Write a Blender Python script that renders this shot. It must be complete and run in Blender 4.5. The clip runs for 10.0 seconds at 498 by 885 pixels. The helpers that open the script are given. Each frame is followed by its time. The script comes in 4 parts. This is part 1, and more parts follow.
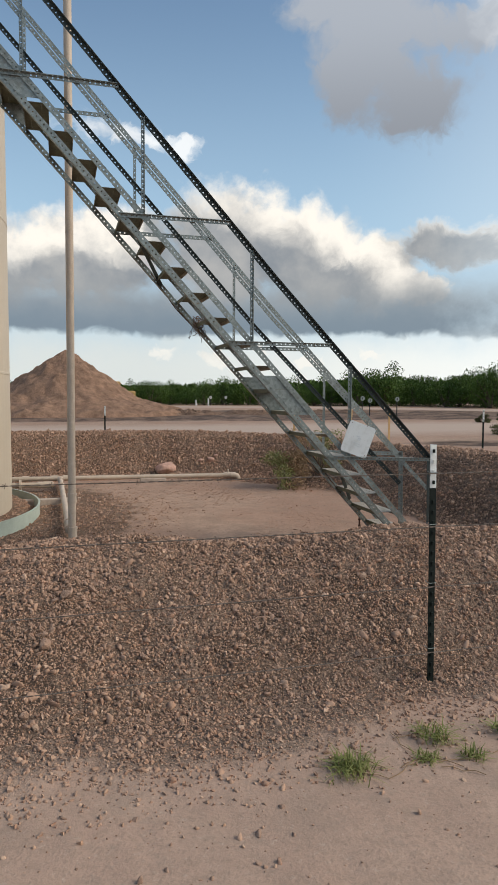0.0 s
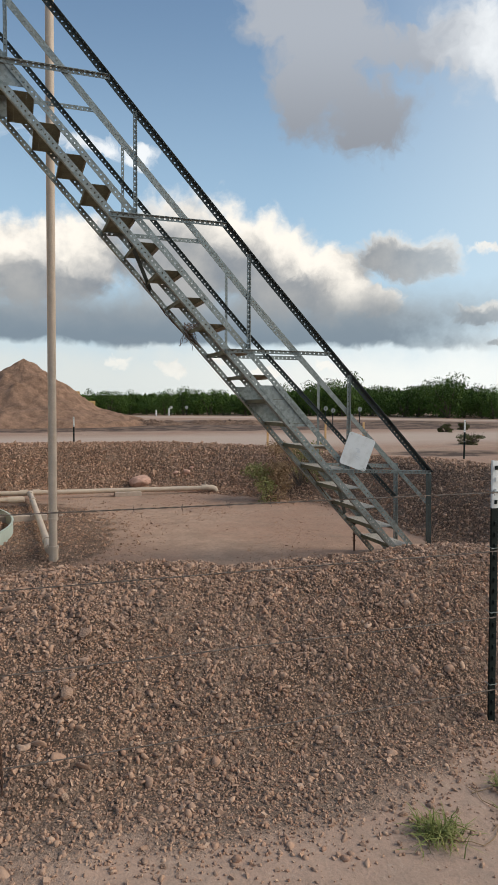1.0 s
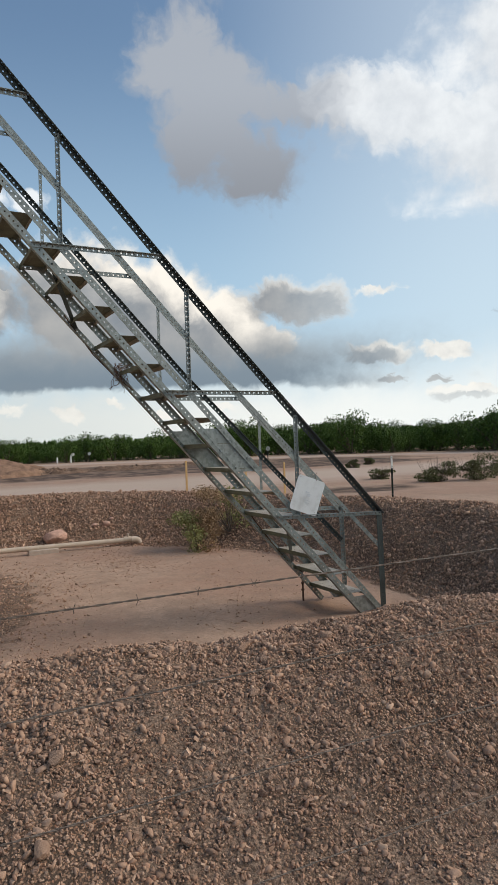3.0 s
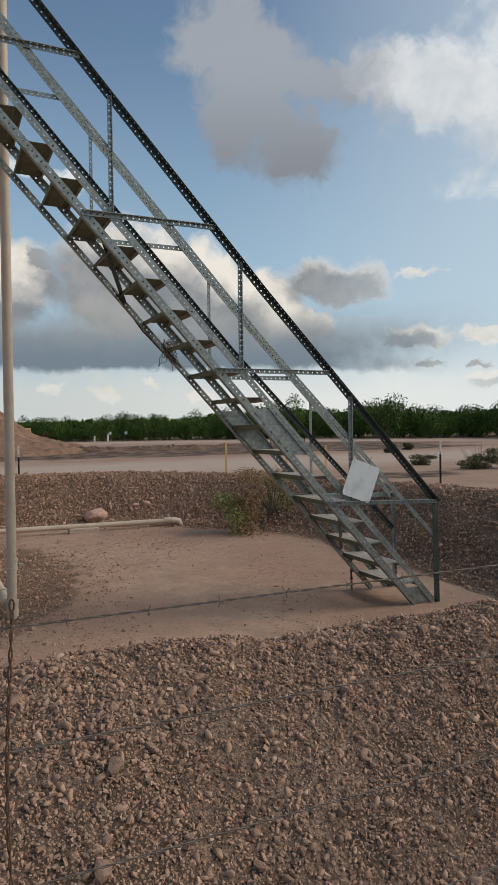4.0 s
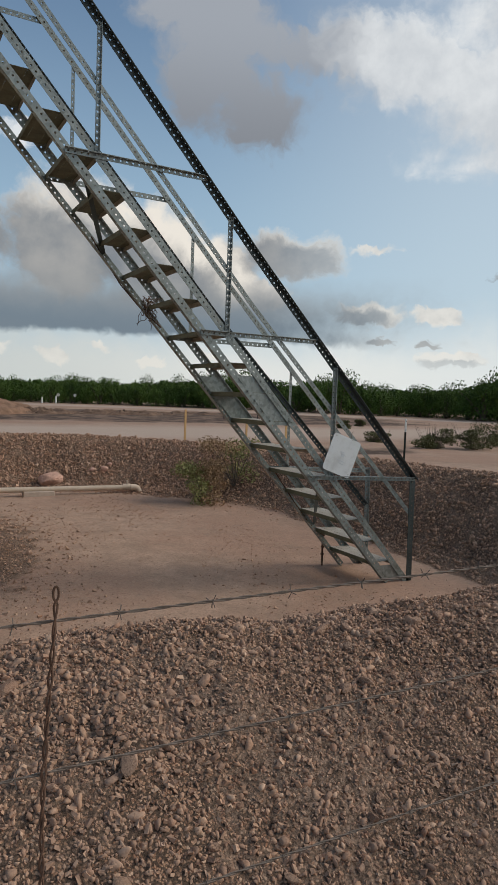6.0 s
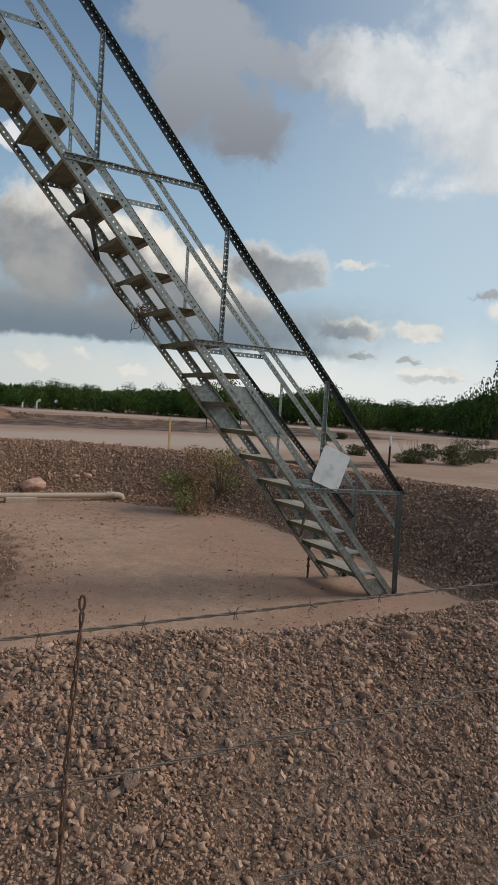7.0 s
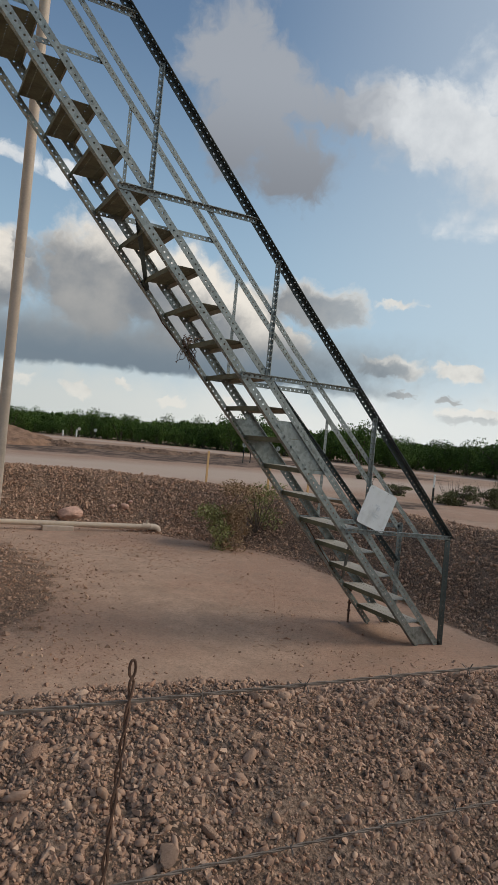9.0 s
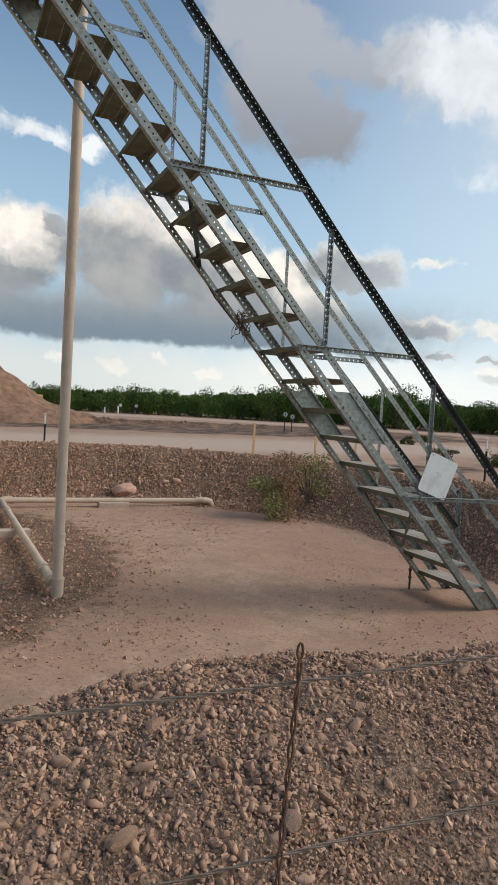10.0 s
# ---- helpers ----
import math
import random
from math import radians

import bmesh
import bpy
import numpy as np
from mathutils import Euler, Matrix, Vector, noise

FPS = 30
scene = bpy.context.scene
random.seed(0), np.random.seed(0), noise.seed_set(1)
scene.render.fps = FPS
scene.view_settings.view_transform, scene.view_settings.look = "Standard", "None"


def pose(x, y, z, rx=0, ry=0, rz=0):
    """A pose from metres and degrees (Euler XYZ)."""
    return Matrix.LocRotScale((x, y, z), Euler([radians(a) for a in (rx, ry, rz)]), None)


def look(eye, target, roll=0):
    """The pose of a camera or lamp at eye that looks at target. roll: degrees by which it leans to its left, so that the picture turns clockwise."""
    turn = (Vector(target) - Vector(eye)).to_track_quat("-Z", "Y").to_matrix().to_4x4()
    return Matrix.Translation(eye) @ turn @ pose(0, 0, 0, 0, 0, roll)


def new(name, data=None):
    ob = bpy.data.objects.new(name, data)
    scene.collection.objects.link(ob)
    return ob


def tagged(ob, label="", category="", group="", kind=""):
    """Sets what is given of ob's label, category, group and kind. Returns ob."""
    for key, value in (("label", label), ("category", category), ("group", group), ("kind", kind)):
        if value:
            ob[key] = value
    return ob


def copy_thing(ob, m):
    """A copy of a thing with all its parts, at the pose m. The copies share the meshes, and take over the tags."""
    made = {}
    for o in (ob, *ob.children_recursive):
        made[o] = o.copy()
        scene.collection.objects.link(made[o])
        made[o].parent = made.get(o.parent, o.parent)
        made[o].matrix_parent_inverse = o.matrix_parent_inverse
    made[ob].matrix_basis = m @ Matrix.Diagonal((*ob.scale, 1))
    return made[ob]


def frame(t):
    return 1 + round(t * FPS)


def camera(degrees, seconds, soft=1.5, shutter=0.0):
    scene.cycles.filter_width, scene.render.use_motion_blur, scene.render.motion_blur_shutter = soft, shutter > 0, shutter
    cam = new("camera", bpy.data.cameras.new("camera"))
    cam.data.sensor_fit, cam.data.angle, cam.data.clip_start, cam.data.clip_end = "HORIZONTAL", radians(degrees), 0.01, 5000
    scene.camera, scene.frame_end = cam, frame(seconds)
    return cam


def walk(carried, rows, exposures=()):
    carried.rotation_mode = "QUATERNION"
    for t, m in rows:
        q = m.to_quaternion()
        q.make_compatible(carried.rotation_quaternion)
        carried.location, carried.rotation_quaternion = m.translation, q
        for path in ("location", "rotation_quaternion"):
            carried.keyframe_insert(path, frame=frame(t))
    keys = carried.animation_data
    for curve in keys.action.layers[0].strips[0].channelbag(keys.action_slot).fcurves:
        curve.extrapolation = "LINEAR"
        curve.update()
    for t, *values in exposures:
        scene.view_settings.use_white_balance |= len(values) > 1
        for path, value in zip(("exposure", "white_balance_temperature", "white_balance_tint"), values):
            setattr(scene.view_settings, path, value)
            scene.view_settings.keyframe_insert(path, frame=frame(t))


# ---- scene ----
cam = camera(40.5, 10.0, soft=0.85)
EXPOSURE = [(0.0, 0.30), (2.7, 0.30), (3.8, 0.0), (4.5, -0.03), (9.0, -0.03), (9.5, -0.05), (10.0, 0.30)]
PATH = [
    (0, (0.112, -0.115, 1.729), (0.647, 1.806, 1.586), 0.3),
    (0.5, (-0.052, 0.152, 1.74), (0.627, 2.032, 1.672), -1.7),
    (1, (-0.177, 0.365, 1.733), (0.479, 2.25, 1.62), 0.3),
    (1.5, (-0.114, 0.55, 1.734), (0.536, 2.439, 1.653), -2.1),
    (2, (-0.12, 0.727, 1.755), (0.562, 2.607, 1.714), -0.3),
    (2.5, (-0.2, 0.88, 1.743), (0.604, 2.711, 1.735), -1.2),
    (2.7, (-0.291, 0.947, 1.768), (0.631, 2.722, 1.785), -2.3),
    (3.8, (-0.389, 1.3, 1.763), (0.492, 3.094, 1.717), -0.1),
    (4, (-0.378, 1.367, 1.764), (0.453, 3.186, 1.719), -0.8),
    (4.5, (-0.375, 1.558, 1.727), (0.524, 3.338, 1.574), 0.8),
    (5, (-0.456, 1.655, 1.747), (0.514, 3.4, 1.632), 1.1),
    (5.5, (-0.496, 1.708, 1.737), (0.465, 3.457, 1.605), 1.7),
    (6.8, (-0.58, 1.788, 1.734), (0.425, 3.514, 1.622), 3.3),
    (7, (-0.598, 1.796, 1.732), (0.419, 3.515, 1.635), 3.6),
    (7.5, (-0.635, 1.812, 1.731), (0.385, 3.531, 1.657), 4.8),
    (8, (-0.626, 1.839, 1.723), (0.407, 3.549, 1.625), 6.1),
    (8.5, (-0.557, 1.93, 1.73), (0.311, 3.731, 1.686), 4.1),
    (9, (-0.577, 1.981, 1.729), (0.342, 3.757, 1.726), 5.5),
    (9.5, (-0.694, 2.029, 1.742), (0.202, 3.815, 1.639), 3.8),
    (10, (-0.753, 2.032, 1.75), (0.068, 3.852, 1.649), 3.1),
]
walk(cam, [(t, look(eye, target, roll)) for t, eye, target, roll in PATH], EXPOSURE)

# ---- sky and light ----
SUN_AZ, SUN_EL = 112.0, 36.0  # degrees: azimuth from +y towards +x, height


def nodes_of(owner):
    owner.use_nodes = True
    t = owner.node_tree
    t.nodes.clear()
    return t


def nd(t, kind, inputs=None, **props):
    n = t.nodes.new(kind)
    for key, value in props.items():
        setattr(n, key, value)
    for key, value in (inputs or {}).items():
        if hasattr(value, "is_output"):
            t.links.new(value, n.inputs[key])
        else:
            n.inputs[key].default_value = value
    return n


def mth(t, op, a, b=0.0, c=0.0, clamp=False):
    n = t.nodes.new("ShaderNodeMath")
    n.operation, n.use_clamp = op, clamp
    for k, v in enumerate((a, b, c)):
        if hasattr(v, "is_output"):
            t.links.new(v, n.inputs[k])
        else:
            n.inputs[k].default_value = v
    return n.outputs[0]


def mixc(t, f, a, b, blend="MIX"):
    n = t.nodes.new("ShaderNodeMix")
    n.data_type, n.blend_type = "RGBA", blend
    for k, v in ((0, f), (6, a), (7, b)):
        if hasattr(v, "is_output"):
            t.links.new(v, n.inputs[k])
        else:
            n.inputs[k].default_value = (*v, 1) if k and len(v) == 3 else v
    return n.outputs[2]


def smooth(t, v, lo, hi, a=0.0, b=1.0):
    n = nd(t, "ShaderNodeMapRange", {0: v, 1: lo, 2: hi, 3: a, 4: b}, interpolation_type="SMOOTHSTEP")
    return n.outputs[0]


world = bpy.data.worlds.new("sky")
scene.world = world
wt = nodes_of(world)
way = nd(wt, "ShaderNodeTexCoord").outputs["Generated"]
sep = nd(wt, "ShaderNodeSeparateXYZ", {0: way})
az = mth(wt, "MULTIPLY", mth(wt, "ARCTAN2", sep.outputs[0], sep.outputs[1]), 57.2958)
el = mth(wt, "MULTIPLY", mth(wt, "ARCSINE", sep.outputs[2]), 57.2958)
ang = nd(wt, "ShaderNodeCombineXYZ", {0: az, 1: el}).outputs[0]


def stirred(v, scale, amount, shift):
    m = nd(wt, "ShaderNodeMapping", {"Vector": v, "Location": shift})
    n = nd(wt, "ShaderNodeTexNoise", {"Vector": m.outputs[0], "Scale": scale, "Detail": 4.0, "Roughness": 0.55}).outputs["Color"]
    n = nd(wt, "ShaderNodeVectorMath", {0: n, 1: (0.5, 0.5, 0.5)}, operation="SUBTRACT")
    n = nd(wt, "ShaderNodeVectorMath", {0: n.outputs[0], 1: amount}, operation="MULTIPLY")
    return nd(wt, "ShaderNodeVectorMath", {0: v, 1: n.outputs[0]}, operation="ADD").outputs[0]


bent = stirred(stirred(stirred(ang, 0.12, (5, 3.5, 0), (3, 1, 0)), 0.42, (3.4, 2.4, 0), (9, 5, 0)), 1.3, (1.3, 1.0, 0), (4, 7, 0))
soft_bent = stirred(stirred(stirred(ang, 0.13, (9, 6.5, 0), (13, 4, 0)), 0.42, (4.2, 3.4, 0), (1, 15, 0)), 1.2, (1.5, 1.3, 0), (6, 2, 0))
flat = nd(wt, "ShaderNodeSeparateXYZ", {0: stirred(stirred(ang, 0.15, (10, 2.6, 0), (5, 2, 0)), 0.6, (3, 1.1, 0), (2, 8, 0))})
sky = nd(wt, "ShaderNodeTexSky", sky_type="NISHITA", sun_disc=False, sun_elevation=radians(SUN_EL), sun_rotation=radians(SUN_AZ), dust_density=1.6, air_density=1.0, ozone_density=1.4)


def fbm(scale, detail=5.0, rough=0.55, stretch=(1, 1, 1), shift=(0, 0, 0)):
    m = nd(wt, "ShaderNodeMapping", {"Vector": ang, "Scale": stretch, "Location": shift})
    return nd(wt, "ShaderNodeTexNoise", {"Vector": m.outputs[0], "Scale": scale, "Detail": detail, "Roughness": rough}).outputs["Fac"]


def blobs(rows, bent=bent):
    best = None
    for a, e, ra, re, *thin in rows:
        n = nd(wt, "ShaderNodeVectorMath", {0: bent, 1: (a, e, 0)}, operation="SUBTRACT")
        n = nd(wt, "ShaderNodeVectorMath", {0: n.outputs[0], 1: (1 / ra, 1 / re, 1)}, operation="MULTIPLY")
        n = nd(wt, "ShaderNodeVectorMath", {0: n.outputs[0]}, operation="LENGTH")
        v = mth(wt, "SUBTRACT", 1.0 - (thin[0] if thin else 0.0), n.outputs["Value"])
        best = v if best is None else mth(wt, "MAXIMUM", best, v)
    return best


# clouds by azimuth, elevation and their half sizes in degrees
warp = fbm(0.16, 6.0, 0.58)
fine = fbm(0.55, 5.0, 0.6, shift=(7, 3, 0))
wisp = fbm(0.09, 5.0, 0.6, stretch=(0.6, 1.5, 1), shift=(31, 12, 0))
rag = mth(wt, "ADD", mth(wt, "MULTIPLY", mth(wt, "SUBTRACT", warp, 0.5), 2.6), mth(wt, "MULTIPLY", mth(wt, "SUBTRACT", fine, 0.5), 0.8))
high = blobs([(22.5, 30, 3.6, 3.4), (26, 27.2, 5, 3.2), (24.8, 24, 4, 3), (28.4, 21.8, 5, 2.5), (32, 26.4, 4, 1.8), (36.5, 26, 4.5, 2.6), (41, 25.0, 7, 3.4), (48, 22.6, 8, 4.8), (51, 19.4, 6, 2.6), (52, 29, 8, 6), (60, 20, 10, 5), (4, 20.2, 4.5, 1.3, 0.35), (10, 20.2, 2.4, 1.2, 0.3)], soft_bent)
cumulus = blobs([(14, 12.4, 6.0, 5.2), (20.5, 11.0, 5.6, 4.2), (25.5, 9.6, 4.2, 3.2), (29, 8.2, 2.8, 1.5), (3, 11.2, 8, 4.0), (-8, 10.5, 10, 4.0), (31.5, 11.9, 4.6, 2.2), (39, 12.5, 5.4, 1.0, 0.55), (38.5, 7.2, 3.4, 1.1), (44.3, 7.2, 2.2, 0.9), (45.8, 3.6, 2.8, 0.8), (43.5, 4.8, 1.2, 0.5, 0.3), (40, 4.9, 1.6, 0.5, 0.3), (49, 10.2, 2.6, 0.6, 0.5), (12.7, 2.9, 1.4, 1.0, 0.4), (15.7, 4.1, 1.8, 0.7, 0.35), (20.5, 3.0, 2, 0.8, 0.45), (8, 3.2, 1.8, 0.8, 0.45), (26, 3.4, 2.4, 0.8, 0.5), (55, 9, 6, 1.6), (56, 4, 4, 0.9), (-20, 9, 10, 3)])
far_off = smooth(wt, mth(wt, "ABSOLUTE", mth(wt, "SUBTRACT", az, 22.0)), 36.0, 60.0)
elsewhere = mth(wt, "ADD", smooth(wt, wisp, 0.52, 0.80, -0.6, 0.3), mth(wt, "MULTIPLY_ADD", far_off, 1.0, -1.0))
d_high = smooth(wt, mth(wt, "MULTIPLY_ADD", rag, 0.44, high), -0.26, 0.42)
d_cum = smooth(wt, mth(wt, "MULTIPLY_ADD", rag, 0.38, mth(wt, "MAXIMUM", cumulus, elsewhere)), -0.12, 0.30)
# the long flat slate base, thinning out to the right
base_lo = smooth(wt, flat.outputs[1], 4.5, 5.2)
base_hi = smooth(wt, flat.outputs[1], 7.2, 10.6, 1.0, 0.0)
base_end = smooth(wt, mth(wt, "MULTIPLY_ADD", rag, 7.0, flat.outputs[0]), 30.0, 45.0, 1.0, 0.0)
d_band = mth(wt, "MULTIPLY", mth(wt, "MULTIPLY", base_lo, base_hi), base_end)
d_body = mth(wt, "MULTIPLY", d_cum, smooth(wt, flat.outputs[1], 3.2, 5.0, 0.5, 1.0))
side = nd(wt, "ShaderNodeSeparateXYZ", {0: soft_bent}).outputs[0]
d_grey = mth(wt, "MULTIPLY", smooth(wt, side, 32.0, 39.0, 1.0, 0.0), smooth(wt, side, 15.0, 19.0))
base = blobs([(11.5, 11.6, 5.8, 4.0), (17.5, 9.8, 5.4, 3.4), (22.5, 8.4, 4.6, 2.2), (2, 8.6, 8, 2.8), (7.2, 13.6, 1.6, 0.9), (31.3, 11.5, 4.3, 2.2), (37.6, 6.8, 3.4, 0.9), (45.4, 3.1, 2.4, 0.4), (43.5, 4.8, 1.2, 0.5), (40, 4.8, 1.6, 0.5), (49, 10.2, 2.6, 0.5), (-9, 8.2, 10, 2.6)])
d_base = smooth(wt, mth(wt, "MULTIPLY_ADD", rag, 0.34, base), -0.30, 0.40)
c_white, c_cream, c_slate = (7.9, 8.1, 8.2), (8.8, 8.2, 7.3), (1.55, 2.0, 2.45)
clear = mixc(wt, 1.0, sky.outputs[0], (0.84, 0.98, 1.05), "MULTIPLY")
pale = mixc(wt, smooth(wt, el, 2.0, 34.0, 0.85, 0.1), clear, (4.1, 5.8, 7.1))
haze = mixc(wt, smooth(wt, mth(wt, "MULTIPLY_ADD", rag, 1.8, el), 2.0, 8.5, 0.88, 0.0), pale, mixc(wt, smooth(wt, az, 5.0, 40.0), (6.2, 6.4, 6.1), (8.6, 8.5, 7.9)))
haze = mixc(wt, smooth(wt, az, 20.0, 50.0, 0.0, 0.4), haze, (6.8, 7.5, 7.8))
hi_col = mixc(wt, d_grey, mixc(wt, smooth(wt, warp, 0.3, 0.65), (5.9, 6.2, 6.5), c_white), mixc(wt, smooth(wt, el, 19.0, 29.0), (2.4, 2.5, 2.75), (3.7, 3.95, 4.35)))
cum_col = mixc(wt, d_base, mixc(wt, smooth(wt, warp, 0.30, 0.52), (5.4, 5.2, 4.9), c_cream), mixc(wt, smooth(wt, warp, 0.3, 0.7), (2.0, 2.2, 2.45), (3.9, 3.8, 3.65)))
band_col = mixc(wt, smooth(wt, mth(wt, "MULTIPLY_ADD", rag, 1.2, el), 5.4, 9.0), c_slate, (2.9, 3.05, 3.15))
heaven = mixc(wt, mth(wt, "MULTIPLY", d_high, 0.92), haze, hi_col)
heaven = mixc(wt, mth(wt, "MULTIPLY", d_body, smooth(wt, az, 28.0, 36.0, 0.95, 0.72)), heaven, cum_col)
heaven = mixc(wt, mth(wt, "MULTIPLY", d_band, 0.92), heaven, band_col)
heaven = mixc(wt, smooth(wt, el, -3.0, -0.5, 1.0, 0.0), heaven, (1.3, 1.0, 0.8))
bg = nd(wt, "ShaderNodeBackground", {"Color": heaven, "Strength": 0.1})
nd(wt, "ShaderNodeOutputWorld", {"Surface": bg.outputs[0]})

sun = new("sun", bpy.data.lights.new("sun", "SUN"))
sun.data.energy, sun.data.angle, sun.data.color = 1.85, radians(30), (1.0, 0.89, 0.76)
sun.matrix_world = look((0, 0, 0), (-math.sin(radians(SUN_AZ)) * math.cos(radians(SUN_EL)), -math.cos(radians(SUN_AZ)) * math.cos(radians(SUN_EL)), -math.sin(radians(SUN_EL))))

# ---- materials ----


def surface(name, build, rough=0.8, metal=0.0, spec=0.3):
    """build(t, coordinates) gives a colour socket or triple, and a height socket or None."""
    m = bpy.data.materials.new(name)
    t = nodes_of(m)
    at = nd(t, "ShaderNodeTexCoord").outputs["Object"]
    made = build(t, at)
    colour, height, depth = made[:3]
    b = nd(t, "ShaderNodeBsdfPrincipled", {"Roughness": made[3] if len(made) > 3 else rough, "Metallic": metal, "Specular IOR Level": spec})
    if hasattr(colour, "is_output"):
        t.links.new(colour, b.inputs["Base Color"])
    else:
        b.inputs["Base Color"].default_value = (*colour, 1)
    if height is not None:
        bump = nd(t, "ShaderNodeBump", {"Height": height, "Strength": 1.0, "Distance": depth})
        t.links.new(bump.outputs[0], b.inputs["Normal"])
    nd(t, "ShaderNodeOutputMaterial", {0: b.outputs[0]})
    return m


def grain(t, at, scale, detail=4.0, rough=0.6):
    return nd(t, "ShaderNodeTexNoise", {"Vector": at, "Scale": scale, "Detail": detail, "Roughness": rough}).outputs["Fac"]


def plain(colour, spread=0.25, scale=6.0, fine=90.0, depth=0.001):
    lo, hi = [c * (1 - spread) for c in colour], [min(1, c * (1 + spread)) for c in colour]

    def build(t, at):
        n = mth(t, "ADD", mth(t, "MULTIPLY", grain(t, at, scale), 0.6), mth(t, "MULTIPLY", grain(t, at, fine), 0.4))
        return mixc(t, smooth(t, n, 0.3, 0.7), lo, hi), n, depth
    return build


SAND = (0.475, 0.318, 0.228)
PEBBLES = [(0.29, 0.163, 0.102), (0.424, 0.244, 0.153), (0.53, 0.324, 0.212), (0.344, 0.178, 0.108), (0.638, 0.424, 0.292), (0.181, 0.108, 0.075), (0.462, 0.272, 0.167), (0.319, 0.187, 0.121), (0.235, 0.135, 0.089), (0.437, 0.263, 0.172)]


def ramp(t, f, colours):
    n = nd(t, "ShaderNodeValToRGB", {0: f})
    n.color_ramp.interpolation = "CONSTANT"
    e = n.color_ramp.elements
    while len(e) < len(colours):
        e.new(0.5)
    for k, c in enumerate(colours):
        e[k].position, e[k].color = k / len(colours), (*c, 1)
    return n.outputs[0]


def ground_look(t, at):
    zone = nd(t, "ShaderNodeAttribute", attribute_name="zone").outputs["Color"]
    z = nd(t, "ShaderNodeSeparateColor", {0: zone})
    big, mid, small = grain(t, at, 0.35, 5.0), grain(t, at, 4.0, 6.0), grain(t, at, 70.0, 4.0)
    sand = mixc(t, smooth(t, mid, 0.3, 0.72), [c * 0.82 for c in SAND], [c * 1.08 for c in SAND])
    sand = mixc(t, smooth(t, big, 0.40, 0.60, 0.0, 0.7), sand, (0.385, 0.226, 0.156))
    sand = mixc(t, smooth(t, grain(t, at, 1.1, 6.0, 0.65), 0.50, 0.68, 0.0, 0.5), sand, (0.255, 0.18, 0.13))
    sand = mixc(t, smooth(t, grain(t, at, 26.0, 5.0, 0.75), 0.48, 0.62, 0.0, 0.45), sand, (0.24, 0.16, 0.11))
    sand = mixc(t, smooth(t, grain(t, at, 33.0, 5.0, 0.75), 0.56, 0.68, 0.0, 0.55), sand, (0.52, 0.40, 0.31))
    sand = mixc(t, smooth(t, small, 0.50, 0.72, 0.0, 0.75), sand, (0.23, 0.155, 0.11))
    sand = mixc(t, smooth(t, grain(t, at, 7.5, 8.0, 0.72), 0.52, 0.66, 0.0, 0.55), sand, (0.29, 0.205, 0.15))
    at2 = mixc(t, 0.02, at, nd(t, "ShaderNodeTexNoise", {"Vector": at, "Scale": 60.0}).outputs["Color"])
    v = nd(t, "ShaderNodeTexVoronoi", {"Vector": at2, "Scale": 95.0, "Randomness": 1.0})
    v2 = nd(t, "ShaderNodeTexVoronoi", {"Vector": at, "Scale": 38.0, "Randomness": 1.0})
    pick = nd(t, "ShaderNodeSeparateColor", {0: v.outputs["Color"]}).outputs[0]
    # gaps between the pebbles coloured near black to stand in for crevice shade
    grav = mixc(t, smooth(t, v.outputs["Distance"], 0.25, 0.6), ramp(t, pick, PEBBLES), (0.085, 0.058, 0.042))
    grav = mixc(t, smooth(t, grain(t, at, 2.3, 6.0, 0.65), 0.40, 0.62, 0.10, 0.75), grav, mixc(t, smooth(t, small, 0.38, 0.62), (0.12, 0.08, 0.058), (0.36, 0.248, 0.18)))
    edge = mth(t, "ADD", z.outputs[0], mth(t, "MULTIPLY", mth(t, "SUBTRACT", mid, 0.5), 0.9))
    f = smooth(t, edge, 0.38, 0.62)
    col = mixc(t, f, sand, grav)
    dark = mixc(t, smooth(t, grain(t, at, 0.9, 6.0, 0.7), 0.40, 0.58), (0.24, 0.155, 0.11), (0.085, 0.055, 0.04))
    col = mixc(t, smooth(t, mth(t, "ADD", z.outputs[1], mth(t, "MULTIPLY", mth(t, "SUBTRACT", grain(t, at, 0.25, 5.0), 0.5), 1.2)), 0.35, 0.65), col, dark)
    col = mixc(t, mth(t, "MULTIPLY", z.outputs[2], 0.85), col, (0.50, 0.38, 0.30))
    big_pick = nd(t, "ShaderNodeSeparateColor", {0: v2.outputs["Color"]}).outputs[1]
    h = mth(t, "ADD", mth(t, "MULTIPLY", small, 0.3), mth(t, "MULTIPLY", f, mth(t, "MULTIPLY_ADD", big_pick, 0.5, mth(t, "MULTIPLY", pick, 0.8))))
    h = mth(t, "ADD", h, mth(t, "MULTIPLY", mth(t, "MULTIPLY", grain(t, at, 130.0, 3.0, 0.7), f), 0.5))
    return col, h, 0.014


M_GROUND = surface("ground_sand_and_gravel", ground_look, rough=0.95, spec=0.15)


def stone_look(t, at):
    r = nd(t, "ShaderNodeNewGeometry").outputs["Random Per Island"]
    n = grain(t, at, 55.0)
    dust = smooth(t, mth(t, "MULTIPLY_ADD", grain(t, at, 1.9, 5.0, 0.65), 0.55, mth(t, "MULTIPLY", n, 0.45)), 0.38, 0.62, 0.22, 0.78)
    return mixc(t, dust, ramp(t, r, PEBBLES), (0.42, 0.276, 0.195)), n, 0.004


